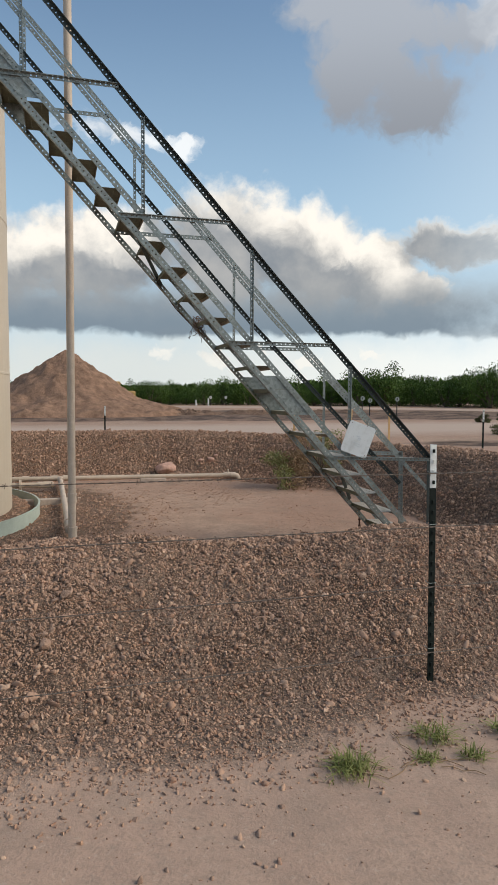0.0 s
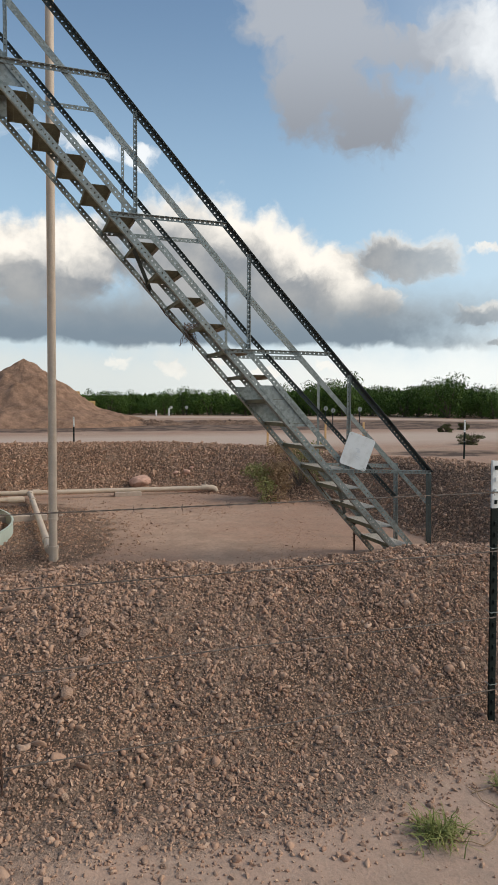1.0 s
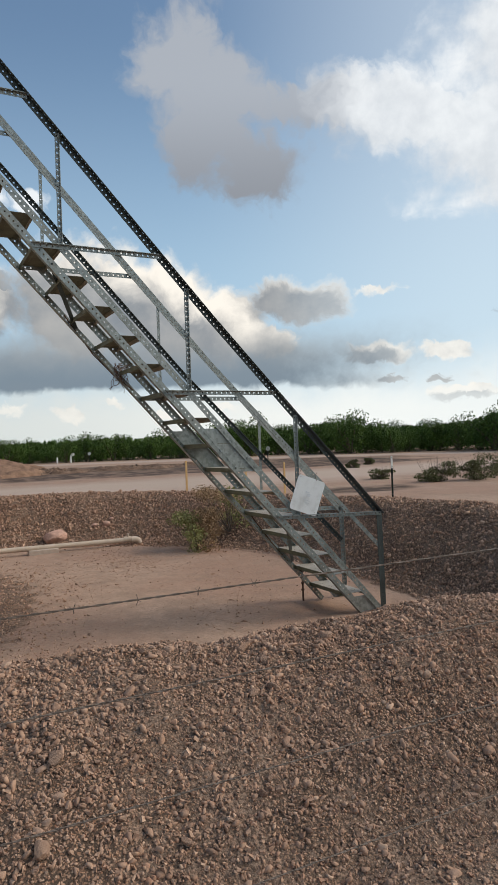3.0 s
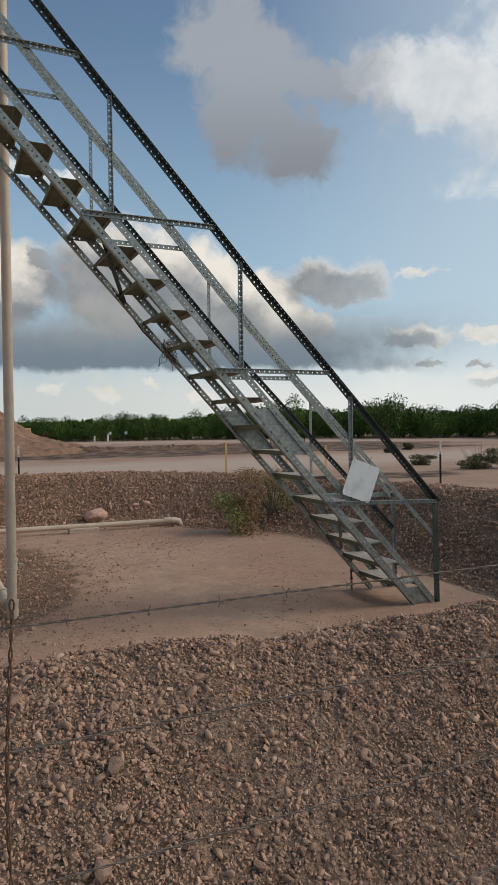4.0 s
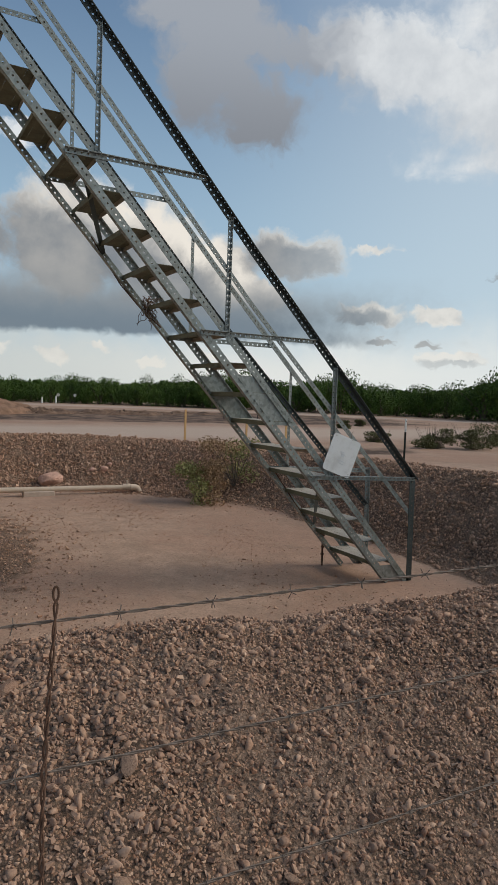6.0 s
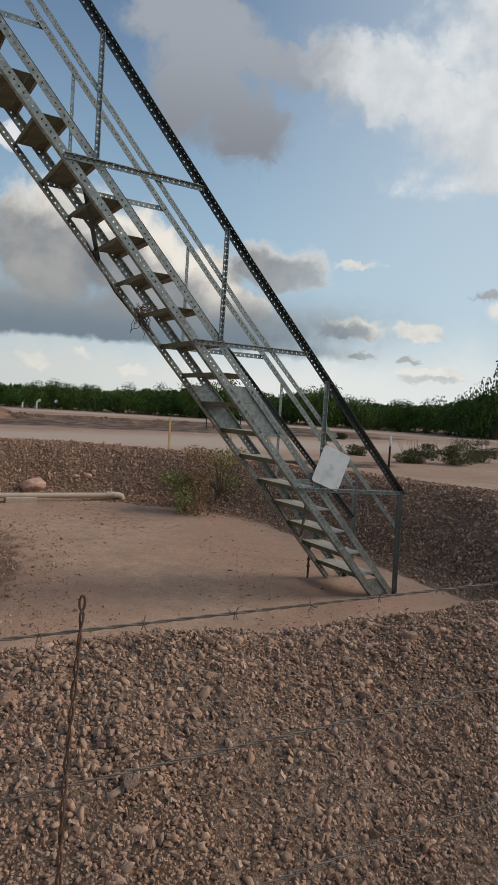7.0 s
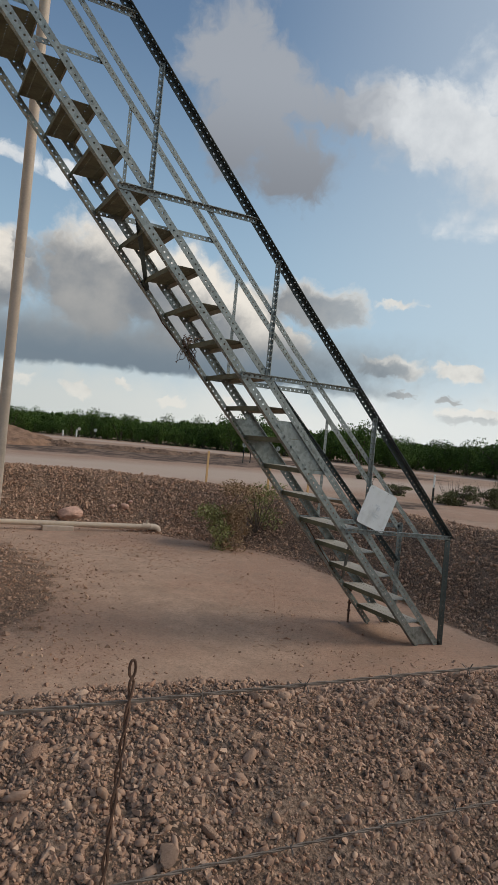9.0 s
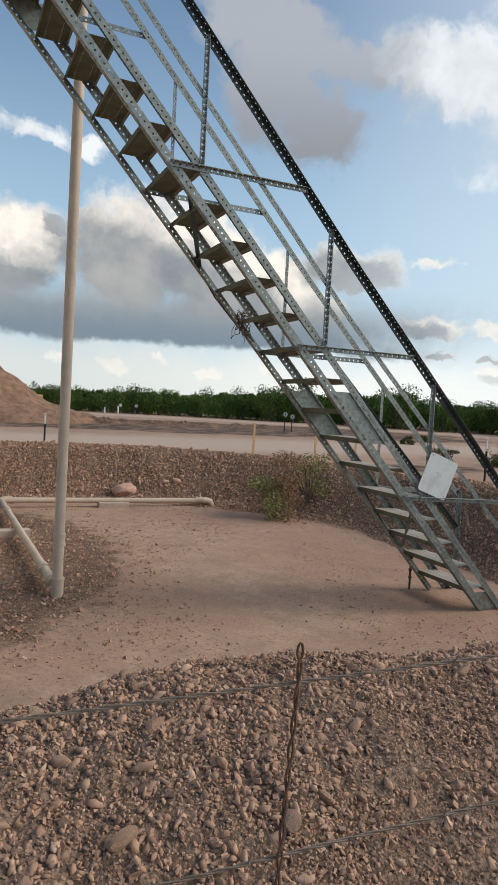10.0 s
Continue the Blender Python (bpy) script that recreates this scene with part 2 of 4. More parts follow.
def single_stone_look(t, at):
    r = nd(t, "ShaderNodeObjectInfo").outputs["Random"]
    n = grain(t, at, 45.0)
    return mixc(t, smooth(t, n, 0.35, 0.65, 0.2, 0.8), ramp(t, r, PEBBLES), (0.40, 0.27, 0.195)), n, 0.004


M_STONES = surface("gravel_stones", stone_look, rough=0.85, spec=0.25)
M_STONE = surface("river_stone", single_stone_look, rough=0.8, spec=0.25)
M_BOULDER = surface("pink_boulder", plain((0.50, 0.305, 0.23), 0.3, 9, 60, 0.01), rough=0.9)


def galv_look(t, at):
    v = nd(t, "ShaderNodeTexVoronoi", {"Vector": at, "Scale": 38.0})
    n = grain(t, at, 5.0)
    pick = nd(t, "ShaderNodeSeparateColor", {0: v.outputs["Color"]}).outputs[0]
    c = mixc(t, pick, (0.19, 0.21, 0.195), (0.30, 0.325, 0.305))
    c = mixc(t, smooth(t, n, 0.55, 0.75, 0.0, 0.5), c, (0.19, 0.19, 0.165))
    return c, grain(t, at, 140.0), 0.0004, smooth(t, n, 0.3, 0.7, 0.38, 0.6)


M_GALV = surface("galvanised_steel", galv_look, metal=0.55, spec=0.5)
# darker steel: near top rail and end post, far middle rail, sway straps
M_GALV_DARK = surface("dark_steel", plain((0.055, 0.066, 0.062), 0.3, 6, 110, 0.0005), rough=0.5, metal=0.4, spec=0.45)
M_TREAD = surface("olive_galvanised_tread", plain((0.125, 0.122, 0.075), 0.35, 9, 120, 0.0006), rough=0.65, metal=0.2, spec=0.4)
M_TREAD_PALE = surface("pale_tread_faces", plain((0.40, 0.36, 0.30), 0.2, 12, 120, 0.0006), rough=0.7, metal=0.2)
M_RUST = surface("rusty_steel", plain((0.13, 0.075, 0.05), 0.4, 20, 200, 0.001), rough=0.85, metal=0.2)
M_WIRE = surface("weathered_wire", plain((0.17, 0.135, 0.11), 0.3, 30, 200, 0.0003), rough=0.8, metal=0.1)
M_GREEN = surface("dark_green_post_paint", plain((0.010, 0.015, 0.012), 0.35, 14, 120, 0.0008), rough=0.7, spec=0.2)
M_WHITE = surface("white_post_paint", plain((0.72, 0.72, 0.68), 0.12, 12, 130, 0.0006), rough=0.6)
M_TAN = surface("tan_tank_paint", plain((0.50, 0.42, 0.32), 0.06, 0.8, 30, 0.0006), rough=0.5)
M_PIPE = surface("tan_pipe_paint", plain((0.54, 0.435, 0.335), 0.14, 5, 80, 0.0006), rough=0.55)
M_CONC = surface("concrete_block", plain((0.46, 0.37, 0.30), 0.15, 10, 90, 0.002), rough=0.9)
M_RING = surface("pale_green_ring_paint", plain((0.42, 0.47, 0.40), 0.14, 3, 60, 0.001), rough=0.6)
M_YELLOW = surface("yellow_stake_paint", plain((0.58, 0.36, 0.16), 0.15, 10, 100, 0.0008), rough=0.7)
M_DIRT = surface("heaped_red_dirt", plain((0.255, 0.155, 0.104), 0.4, 2.2, 16, 0.10), rough=0.98, spec=0.1)
M_SPOIL = surface("dark_spread_dirt", plain((0.18, 0.115, 0.08), 0.45, 1.6, 12, 0.10), rough=0.98, spec=0.1)
M_MACHINE = surface("yellow_machine_paint", plain((0.40, 0.25, 0.09), 0.3, 3, 30, 0.001), rough=0.5)
M_DARK = surface("black_rubber_and_glass", plain((0.03, 0.03, 0.03), 0.2, 3, 30, 0.001), rough=0.5)


def sign_look(t, at):
    n, s = grain(t, at, 7.0, 5.0), grain(t, at, 40.0, 3.0)
    c = mixc(t, smooth(t, n, 0.45, 0.75), (0.70, 0.72, 0.71), (0.56, 0.57, 0.55))
    return mixc(t, smooth(t, s, 0.62, 0.72, 0.0, 0.35), c, (0.42, 0.41, 0.37)), s, 0.0004


M_SIGN = surface("faded_white_sign_paint", sign_look, rough=0.45, spec=0.4)
M_FADED = surface("faded_grey_print", plain((0.60, 0.63, 0.64), 0.10, 30, 90, 0.0002), rough=0.6)


def leaf_look(lo, hi):
    def build(t, at):
        r = nd(t, "ShaderNodeNewGeometry").outputs["Random Per Island"]
        n = smooth(t, grain(t, at, 2.6, 3.0), 0.3, 0.7)
        return mixc(t, mth(t, "MULTIPLY_ADD", r, 0.45, mth(t, "MULTIPLY", n, 0.55)), lo, hi), None, 0
    return build


M_LEAF = surface("mesquite_leaves", leaf_look((0.012, 0.028, 0.006), (0.12, 0.20, 0.035)), rough=0.7, spec=0.2)
M_SCRUB = surface("scrub_leaves", leaf_look((0.15, 0.16, 0.055), (0.36, 0.34, 0.14)), rough=0.8, spec=0.2)
M_SHRUB = surface("shrub_leaves", leaf_look((0.05, 0.055, 0.020), (0.17, 0.165, 0.07)), rough=0.8, spec=0.2)
M_DRY = surface("dry_weed", leaf_look((0.22, 0.14, 0.08), (0.42, 0.29, 0.17)), rough=0.9, spec=0.1)
M_GRASS = surface("grass_blades", leaf_look((0.12, 0.15, 0.035), (0.36, 0.34, 0.12)), rough=0.7, spec=0.2)
M_BARK = surface("bark", plain((0.11, 0.085, 0.065), 0.3, 6, 60, 0.01), rough=0.95)

# ---- small builders ----


def part(name, bm, mat, parent=None, label="", smooth_shade=False, m=None):
    me = bpy.data.meshes.new(name)
    if isinstance(bm, bmesh.types.BMesh):
        bm.to_mesh(me)
        bm.free()
    else:
        me.from_pydata(*bm)
    if smooth_shade:
        me.shade_smooth()
        me.set_sharp_from_angle(angle=radians(40))
    me.materials.append(mat)
    ob = new(name, me)
    if m is not None:
        ob.matrix_basis = m
    if parent is not None:
        ob.parent = parent
    if label:
        ob["label"] = label
    return ob


def box(size, at=(0, 0, 0), bevel=0.0, turn=None):
    bm = bmesh.new()
    bmesh.ops.create_cube(bm, size=1.0, matrix=Matrix.Diagonal((*size, 1)))
    if bevel:
        bmesh.ops.bevel(bm, geom=bm.edges[:], offset=bevel, segments=2, affect="EDGES", profile=0.6)
    bmesh.ops.transform(bm, matrix=Matrix.Translation(at) @ (turn or Matrix()), verts=bm.verts)
    return bm


def tube(points, r, sides=12, cap=True):
    """A round bar along points."""
    bm = bmesh.new()
    pts = [Vector(p) for p in points]
    rings = []
    side = None
    for k, p in enumerate(pts):
        d = (pts[min(k + 1, len(pts) - 1)] - pts[max(k - 1, 0)]).normalized()
        if side is None:
            side = d.orthogonal().normalized()
        side = (side - d * side.dot(d)).normalized()
        up = d.cross(side)
        rad = r[k] if isinstance(r, (list, tuple)) else r
        rings.append([bm.verts.new(p + (side * math.cos(a) + up * math.sin(a)) * rad) for a in (2 * math.pi * s / sides for s in range(sides))])
    for a, b in zip(rings, rings[1:]):
        for s in range(sides):
            bm.faces.new((a[s], a[(s + 1) % sides], b[(s + 1) % sides], b[s]))
    if cap:
        bm.faces.new(rings[0][::-1])
        bm.faces.new(rings[-1])
    return bm


def merge(*bms):
    out = bmesh.new()
    for b in bms:
        me = bpy.data.meshes.new("tmp")
        b.to_mesh(me)
        b.free()
        out.from_mesh(me)
        bpy.data.meshes.remove(me)
    return out


def lattice(x, y, seed):
    """Smooth value noise, -1 to 1."""
    x, y = np.asarray(x, float), np.asarray(y, float)
    i, j = np.floor(x).astype(np.int64), np.floor(y).astype(np.int64)
    u, v = x - i, y - j
    u, v = u * u * (3 - 2 * u), v * v * (3 - 2 * v)

    def cell(a, b):
        n = (a * 374761393 + b * 668265263 + seed * 974634777) & 0x7FFFFFFF
        n = ((n ^ (n >> 13)) * 1274126177) & 0x7FFFFFFF
        return ((n ^ (n >> 16)) & 0xFFFF) / 32767.5 - 1
    return (cell(i, j) * (1 - u) + cell(i + 1, j) * u) * (1 - v) + (cell(i, j + 1) * (1 - u) + cell(i + 1, j + 1) * u) * v


# ---- the lie of the land ----
X0, X1, Y0, Y1 = -14.0, 6.45, 4.15, 15.3  # crest of the containment berm


def crest_distance(x, y):
    cx, cy, hx, hy = (X0 + X1) / 2, (Y0 + Y1) / 2, (X1 - X0) / 2, (Y1 - Y0) / 2
    y = y + 0.17 * np.clip(x - 0.8, 0, 5) * np.clip((9 - y) / 5, 0, 1) * np.clip((y - 3.0) / 0.9, 0, 1)
    px, py = x - cx, y - cy
    r = np.where(px > 0, np.where(py > 0, 5.4, 1.4), 2.0)
    qx, qy = np.abs(px) - hx + r, np.abs(py) - hy + r
    toe = 0.11 * np.clip((x - 1.3) / 0.5, 0, 1) * np.clip((4.4 - x) / 0.6, 0, 1) * np.clip((3.3 - y) / 0.5, 0, 1)
    return np.minimum(np.maximum(qx, qy), 0) + np.hypot(np.maximum(qx, 0), np.maximum(qy, 0)) - r + toe


def height(x, y):
    x, y = np.asarray(x, float), np.asarray(y, float)
    d = crest_distance(x, y) + 0.07 * lattice(x * 0.8, y * 0.8, 3) + 0.05 * lattice(x * 2.1, y * 2.1, 4)
    far = np.clip((y - 6) / 6, 0, 1)
    top = 0.86 + 0.02 * far - 0.10 * np.clip((x - 3) / 3, 0, 1) * far + 0.04 * lattice(x * 0.9, y * 0.9, 5)
    top = top - 0.028 * np.clip((6 - y) / 2, 0, 1) * np.clip((4.5 - x) / 2, 0, 1) - 0.11 * np.clip((0.9 - x) / 1.3, 0, 1) * np.clip((8 - y) / 3, 0, 1)
    top = top - 0.06 * np.clip((x - 0.6) / 0.4, 0, 1) * np.clip((2.3 - x) / 0.7, 0, 1) * np.clip((6 - y) / 1.5, 0, 1)
    out = 0.185 + np.clip((y - 34) / 30, 0, 1) * 0.32 + 0.012 * lattice(x * 1.3, y * 1.3, 6)
    floor = -0.075 + 0.01 * np.clip(y - 7, 0, 6) + 0.015 * lattice(x * 0.9, y * 0.9, 7)
    rise = np.interp(d, [-1.45, -1.2, -0.33, -0.12, 0.08, 0.25, 0.55, 0.90, 1.2, 1.6], [0, 0.10, 0.90, 0.99, 1.0, 0.955, 0.78, 0.38, 0.06, 0.0])
    floor = np.where(np.hypot(x + 3.06, y - 10.2) < 2.70, 0.06, floor)
    low = np.where(d < 0, floor, out)
    z = low + (top - low) * rise
    rough = np.clip(rise * 8, 0, 1)
    clods = 0.013 * np.abs(lattice(x * 5 + 0.8 * lattice(x * 3, y * 3, 61), y * 3.6, 62)) + 0.010 * np.abs(lattice(x * 23, y * 23, 63)) + 0.006 * lattice(x * 47, y * 47, 64)
    return z + (0.012 * lattice(x * 7, y * 7, 8) + 0.008 * lattice(x * 16, y * 16, 9)) * (0.25 + 0.75 * rough) + clods * rough


def gravel_share(x, y):
    d = crest_distance(x, y) + 0.1 * lattice(x * 1.2, y * 1.2, 13)
    g = np.interp(d, [-1.6, -1.3, 1.2, 1.8], [0, 1, 1, 0])
    tank = np.hypot(x + 3.06, y - 10.2)
    return np.maximum(g, np.interp(tank, [3.6, 5.0], [0.85, 0.0]))


def line(*spans):
    return np.unique(np.concatenate([np.linspace(a, b, n) for a, b, n in spans]))


gx = line((-900, -60, 12), (-60, -3, 60), (-3, -1.0, 45), (-1.0, 3.4, 350), (3.4, 9, 122), (9, 70, 70), (70, 900, 12))
gy = line((-600, -20, 10), (-20, 1.5, 24), (1.5, 2.3, 22), (2.3, 4.6, 190), (4.6, 6.2, 42), (6.2, 18, 150), (18, 80, 90), (80, 1500, 12))
GX, GY = np.meshgrid(gx, gy)
GZ = height(GX, GY)
nx, ny = len(gx), len(gy)
cells = (np.arange(ny - 1)[:, None] * nx + np.arange(nx - 1)[None, :]).ravel()
me = bpy.data.meshes.new("ground")
me.from_pydata(np.stack([GX, GY, GZ], -1).reshape(-1, 3).tolist(), [], np.stack([cells, cells + 1, cells + nx + 1, cells + nx], -1).tolist())
me.shade_smooth()
zone = me.color_attributes.new("zone", "FLOAT_COLOR", "POINT")
dist = crest_distance(GX, GY)
tilled = np.interp(GY, [35, 39, 50, 58], [0, 1, 1, 0]) * np.interp(GX, [-30, -6, 26, 40], [0.8, 0.95, 0.95, 0.3])
tilled = np.maximum(tilled, np.interp(np.hypot((GX - 13) / 3.0, (GY - 19) / 1.6), [0.6, 1.3], [0.55, 0]))
lane = np.interp(np.abs(GY - 28 - 0.05 * GX), [2.5, 6.5], [1, 0]) * (dist > 2.4)
lane = np.maximum(lane, 0.38 * np.interp(dist, [1.2, 1.7], [0, 1]) * (GY < 5))
lane = np.maximum(lane, np.interp(np.abs(np.hypot(GX, GY) - 65), [1.5, 4.0], [0.9, 0]) * (GY > 0))
zone.data.foreach_set("color", np.stack([gravel_share(GX, GY), tilled, lane, np.ones_like(GX)], -1).astype(np.float32).ravel())
me.materials.append(M_GROUND)
ground = tagged(new("ground", me), "pinkish sand ground with a gravel berm round a shallow pit", "ground", kind="structure")

# ---- metal stair ----
RISE, RUN = 0.2507, 0.2306
NEAR, FAR = 6.95, 7.70


def tread_z(n):
    return 1.03 + (RISE if n > 5 else 0.222) * (n - 5)


def upper_x(z):  # front face of the upper stringer angles
    return 3.264 - (z - 1.03) * RUN / RISE


def holed(length, width, thick, pitch=0.05, r=0.0085, start=0.025):
    """A flat bar along x with a row of round holes, lying in y from 0 to width, z from 0 to thick."""
    v, f = [], []
    n = max(1, int(round(length / pitch)))
    step = length / n
    ring = [(math.cos(math.pi * (0.25 + k / 4)), math.sin(math.pi * (0.25 + k / 4))) for k in range(8)]
    square = [(1, 1), (0, 1), (-1, 1), (-1, 0), (-1, -1), (0, -1), (1, -1), (1, 0)]
    for c in range(n):
        cx, b = (c + 0.5) * step, len(v)
        for z in (0, thick):
            v += [(cx + sx * step / 2, width / 2 + sy * width / 2, z) for sx, sy in square]
            v += [(cx + rx * r, width / 2 + ry * r, z) for rx, ry in ring]
        for k in range(8):
            q = (k + 1) % 8
            f.append((b + 16 + k, b + 16 + q, b + 24 + q, b + 24 + k))
            f.append((b + q, b + k, b + 8 + k, b + 8 + q))
            f.append((b + 8 + q, b + 8 + k, b + 24 + k, b + 24 + q))
        for k in (0, 1, 4, 5):
            f.append((b + k, b + k + 1, b + 17 + k, b + 16 + k))
    b = len(v)
    v += [(0, 0, 0), (0, width, 0), (0, width, thick), (0, 0, thick), (length, 0, 0), (length, width, 0), (length, width, thick), (length, 0, thick)]
    f += [(b, b + 3, b + 2, b + 1), (b + 4, b + 5, b + 6, b + 7)]
    return v, f


def bar(name, a, b, across, width, parent, flange=0.0, flange_dir=None, mat=None, thick=0.005, holes=True, pitch=0.05):
    """A perforated bar or angle iron from a to b. across: the way its face spreads; flange: a second leg along flange_dir from the face's first edge."""
    a, b = Vector(a), Vector(b)
    d = (b - a).normalized()
    w = Vector(across)
    w = (w - d * w.dot(d)).normalized()
    n = d.cross(w)
    v, f = holed((b - a).length, width, thick, pitch, 0.0085 if holes else 0.0005)
    m = Matrix((d, w, n)).transposed().to_4x4()
    m.translation = a
    verts = [m @ Vector(p) for p in v]
    if flange:
        g = Vector(flange_dir)
        g = (g - d * g.dot(d)).normalized()
        v2, f2 = holed((b - a).length, flange, thick, pitch, 0.0085 if holes else 0.0005)
        m2 = Matrix((d, g, d.cross(g))).transposed().to_4x4()
        m2.translation = a
        f += [tuple(i + len(verts) for i in face) for face in f2]
        verts += [m2 @ Vector(p) for p in v2]
    keys, order, remap = {}, [], []
    for p in verts:
        k = tuple(round(c * 5000) for c in p)
        if k not in keys:
            keys[k] = len(order)
            order.append(tuple(p))
        remap.append(keys[k])
    return part(name, (order, [], [q for q in (tuple(dict.fromkeys(remap[i] for i in face)) for face in f) if len(q) > 2]), mat or M_GALV, parent)


stair = tagged(new("metal_stair"), "galvanised stair of perforated angle steel with open treads", "stair")
FOOT, TOPZ = -0.09, 6.25
BACK = 0.245  # tread depth between the two stringer angles
perp = Vector((RISE, 0, RUN)).normalized()
for y, inward in ((NEAR, 1), (FAR, -1)):
    up, down = (0.03, BACK + 0.03) if y == NEAR else (-0.02, BACK + 0.06)
    bar("upper_stringer", (upper_x(FOOT) + up * 0.92, y, FOOT), (upper_x(TOPZ), y, TOPZ + up), -perp, 0.062, stair, 0.05, (0, inward, 0))
    bar("lower_stringer", (upper_x(FOOT) - down, y, FOOT), (upper_x(TOPZ) - down, y, TOPZ), perp, 0.062, stair, 0.05, (0, inward, 0))
    # rails, each in two lengths that meet behind the second post
    H, mid, mid_end = (0.985, 0.545, 0.61) if y == NEAR else (0.985, 0.525, 0.60)
    ex, ez, jx = 4.315, 1.03, 2.35
    jz = 1.03 + (3.264 - jx) * RISE / RUN
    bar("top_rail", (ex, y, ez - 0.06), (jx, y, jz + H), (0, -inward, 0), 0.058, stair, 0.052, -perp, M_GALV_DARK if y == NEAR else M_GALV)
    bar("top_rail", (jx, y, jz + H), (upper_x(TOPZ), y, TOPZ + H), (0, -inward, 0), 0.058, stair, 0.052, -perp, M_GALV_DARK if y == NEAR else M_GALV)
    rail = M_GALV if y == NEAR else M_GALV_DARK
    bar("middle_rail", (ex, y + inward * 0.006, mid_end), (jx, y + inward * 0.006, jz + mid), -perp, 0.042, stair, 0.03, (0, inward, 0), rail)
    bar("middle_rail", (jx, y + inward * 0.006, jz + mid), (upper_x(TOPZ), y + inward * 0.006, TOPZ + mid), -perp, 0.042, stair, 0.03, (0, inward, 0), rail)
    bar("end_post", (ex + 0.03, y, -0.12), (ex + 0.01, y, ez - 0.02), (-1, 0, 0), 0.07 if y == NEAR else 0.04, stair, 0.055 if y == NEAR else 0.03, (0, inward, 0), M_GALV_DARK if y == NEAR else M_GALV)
    for n in (5, 10, 15, 20):
        z = tread_z(n)
        x = upper_x(z)
        bar("rail_post", (x, y - inward * 0.006, z), (x, y - inward * 0.006, z + H + (0.035 if n == 5 else -0.01)), (-1, 0, 0), 0.03, stair, 0.028, (0, -inward, 0))
        bar("rail_brace", (x - BACK - 0.01, y - inward * 0.012, z + 0.01), (x + H * RUN / RISE if n > 5 else ex, y - inward * 0.012, z + 0.01 if n > 5 else z - 0.04), (0, 0, -1), 0.04, stair, 0.03, (0, -inward, 0))
    # splice plates with bolts
    for lo, hi in ((1.50, 1.93), (4.58, 5.05), (-0.07, 0.10))[:3 if y == NEAR else 2]:
        p0, p1 = Vector((upper_x(lo), y + inward * 0.007, lo)), Vector((upper_x(hi), y + inward * 0.007, hi))
        back = Vector((-BACK, 0, 0))
        thick = Vector((0, inward * 0.005, 0))
        q = [p0, p0 + back, p1 + back, p1]
        v = [tuple(c) for c in q] + [tuple(c + thick) for c in q]
        plate = part("splice_plate", (v, [], [(0, 1, 2, 3), (7, 6, 5, 4), (0, 4, 5, 1), (1, 5, 6, 2), (2, 6, 7, 3), (3, 7, 4, 0)]), M_GALV, stair, "plain galvanised splice plate")
        if hi > 1:
            for k in range(5):
                for edge in (-0.02, -BACK + 0.02):
                    c = p0.lerp(p1, (k + 0.5) / 5) + Vector((edge, -inward * 0.016, 0))
                    bolt = bmesh.new()
                    bmesh.ops.create_cone(bolt, cap_ends=True, segments=6, radius1=0.011, radius2=0.009, depth=0.012, matrix=Matrix.Translation(c) @ Matrix.Rotation(math.pi / 2, 4, "X"))
                    part("bolt", bolt, M_GALV, plate)

# one tread, then the rest share its mesh
W = FAR - NEAR - 0.012
tv, tf = [], []


def add_strip(v, f, m):
    tf.extend(tuple(i + len(tv) for i in face) for face in f)
    tv.extend(tuple(m @ Vector(p)) for p in v)


for k, (x0, wide, r) in enumerate(((0.0, 0.045, 0.0005), (0.045, 0.03, 0.006), (0.075, 0.08, 0.0005), (0.155, 0.03, 0.006), (0.185, 0.05, 0.0005))):
    v, f = holed(W, wide, 0.004, 0.045 if r > 0.001 else W, r)
    add_strip(v, f, Matrix(((0, -1, 0, -x0), (1, 0, 0, 0), (0, 0, 1, 0), (0, 0, 0, 1))))
for x0 in (0.0, -0.235):
    v, f = holed(W, 0.038, 0.004, W, 0.0005)
    add_strip(v, f, Matrix(((0, 0, 1, x0), (1, 0, 0, 0), (0, -1, 0, 0), (0, 0, 0, 1))))
first = None
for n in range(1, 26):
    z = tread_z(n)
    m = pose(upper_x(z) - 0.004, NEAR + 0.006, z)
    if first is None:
        first = part("tread", (tv, [], tf), M_TREAD, stair, "perforated step pan, pale on top and lip, olive elsewhere", m=m)
        first.data.materials.append(M_TREAD_PALE)
        # upward faces and front lip get the paler colour, the rest dark olive
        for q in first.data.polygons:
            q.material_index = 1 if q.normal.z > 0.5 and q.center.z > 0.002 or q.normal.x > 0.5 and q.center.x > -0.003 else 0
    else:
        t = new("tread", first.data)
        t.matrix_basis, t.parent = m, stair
        t["label"] = "perforated step pan, pale on top and lip, olive elsewhere"
# sway straps and a slack rod under the stair
for a, b in (((0.84, NEAR + 0.01, 3.38), (1.22, FAR, 2.95)), ((3.11, NEAR + 0.01, 0.92), (3.60, FAR, 0.40))):
    bar("sway_strap", a, b, (0.8, 0.2, 0.3), 0.04, stair, mat=M_GALV_DARK, thick=0.005, holes=False, pitch=0.6)
part("slack_rod", tube([(1.12, FAR - 0.02, 3.09), (1.24, FAR, 2.93), (1.40, FAR, 2.71), (1.6, FAR, 2.51), (1.80, FAR, 2.36)], 0.006, 6), M_RUST, stair, "thin rusty rod")
part("slack_rod", tube([(3.1, FAR - 0.01, 0.98), (3.35, FAR, 0.66), (3.57, FAR + 0.01, 0.41), (3.75, FAR, 0.27)], 0.006, 6), M_RUST, stair, "thin rusty rod")

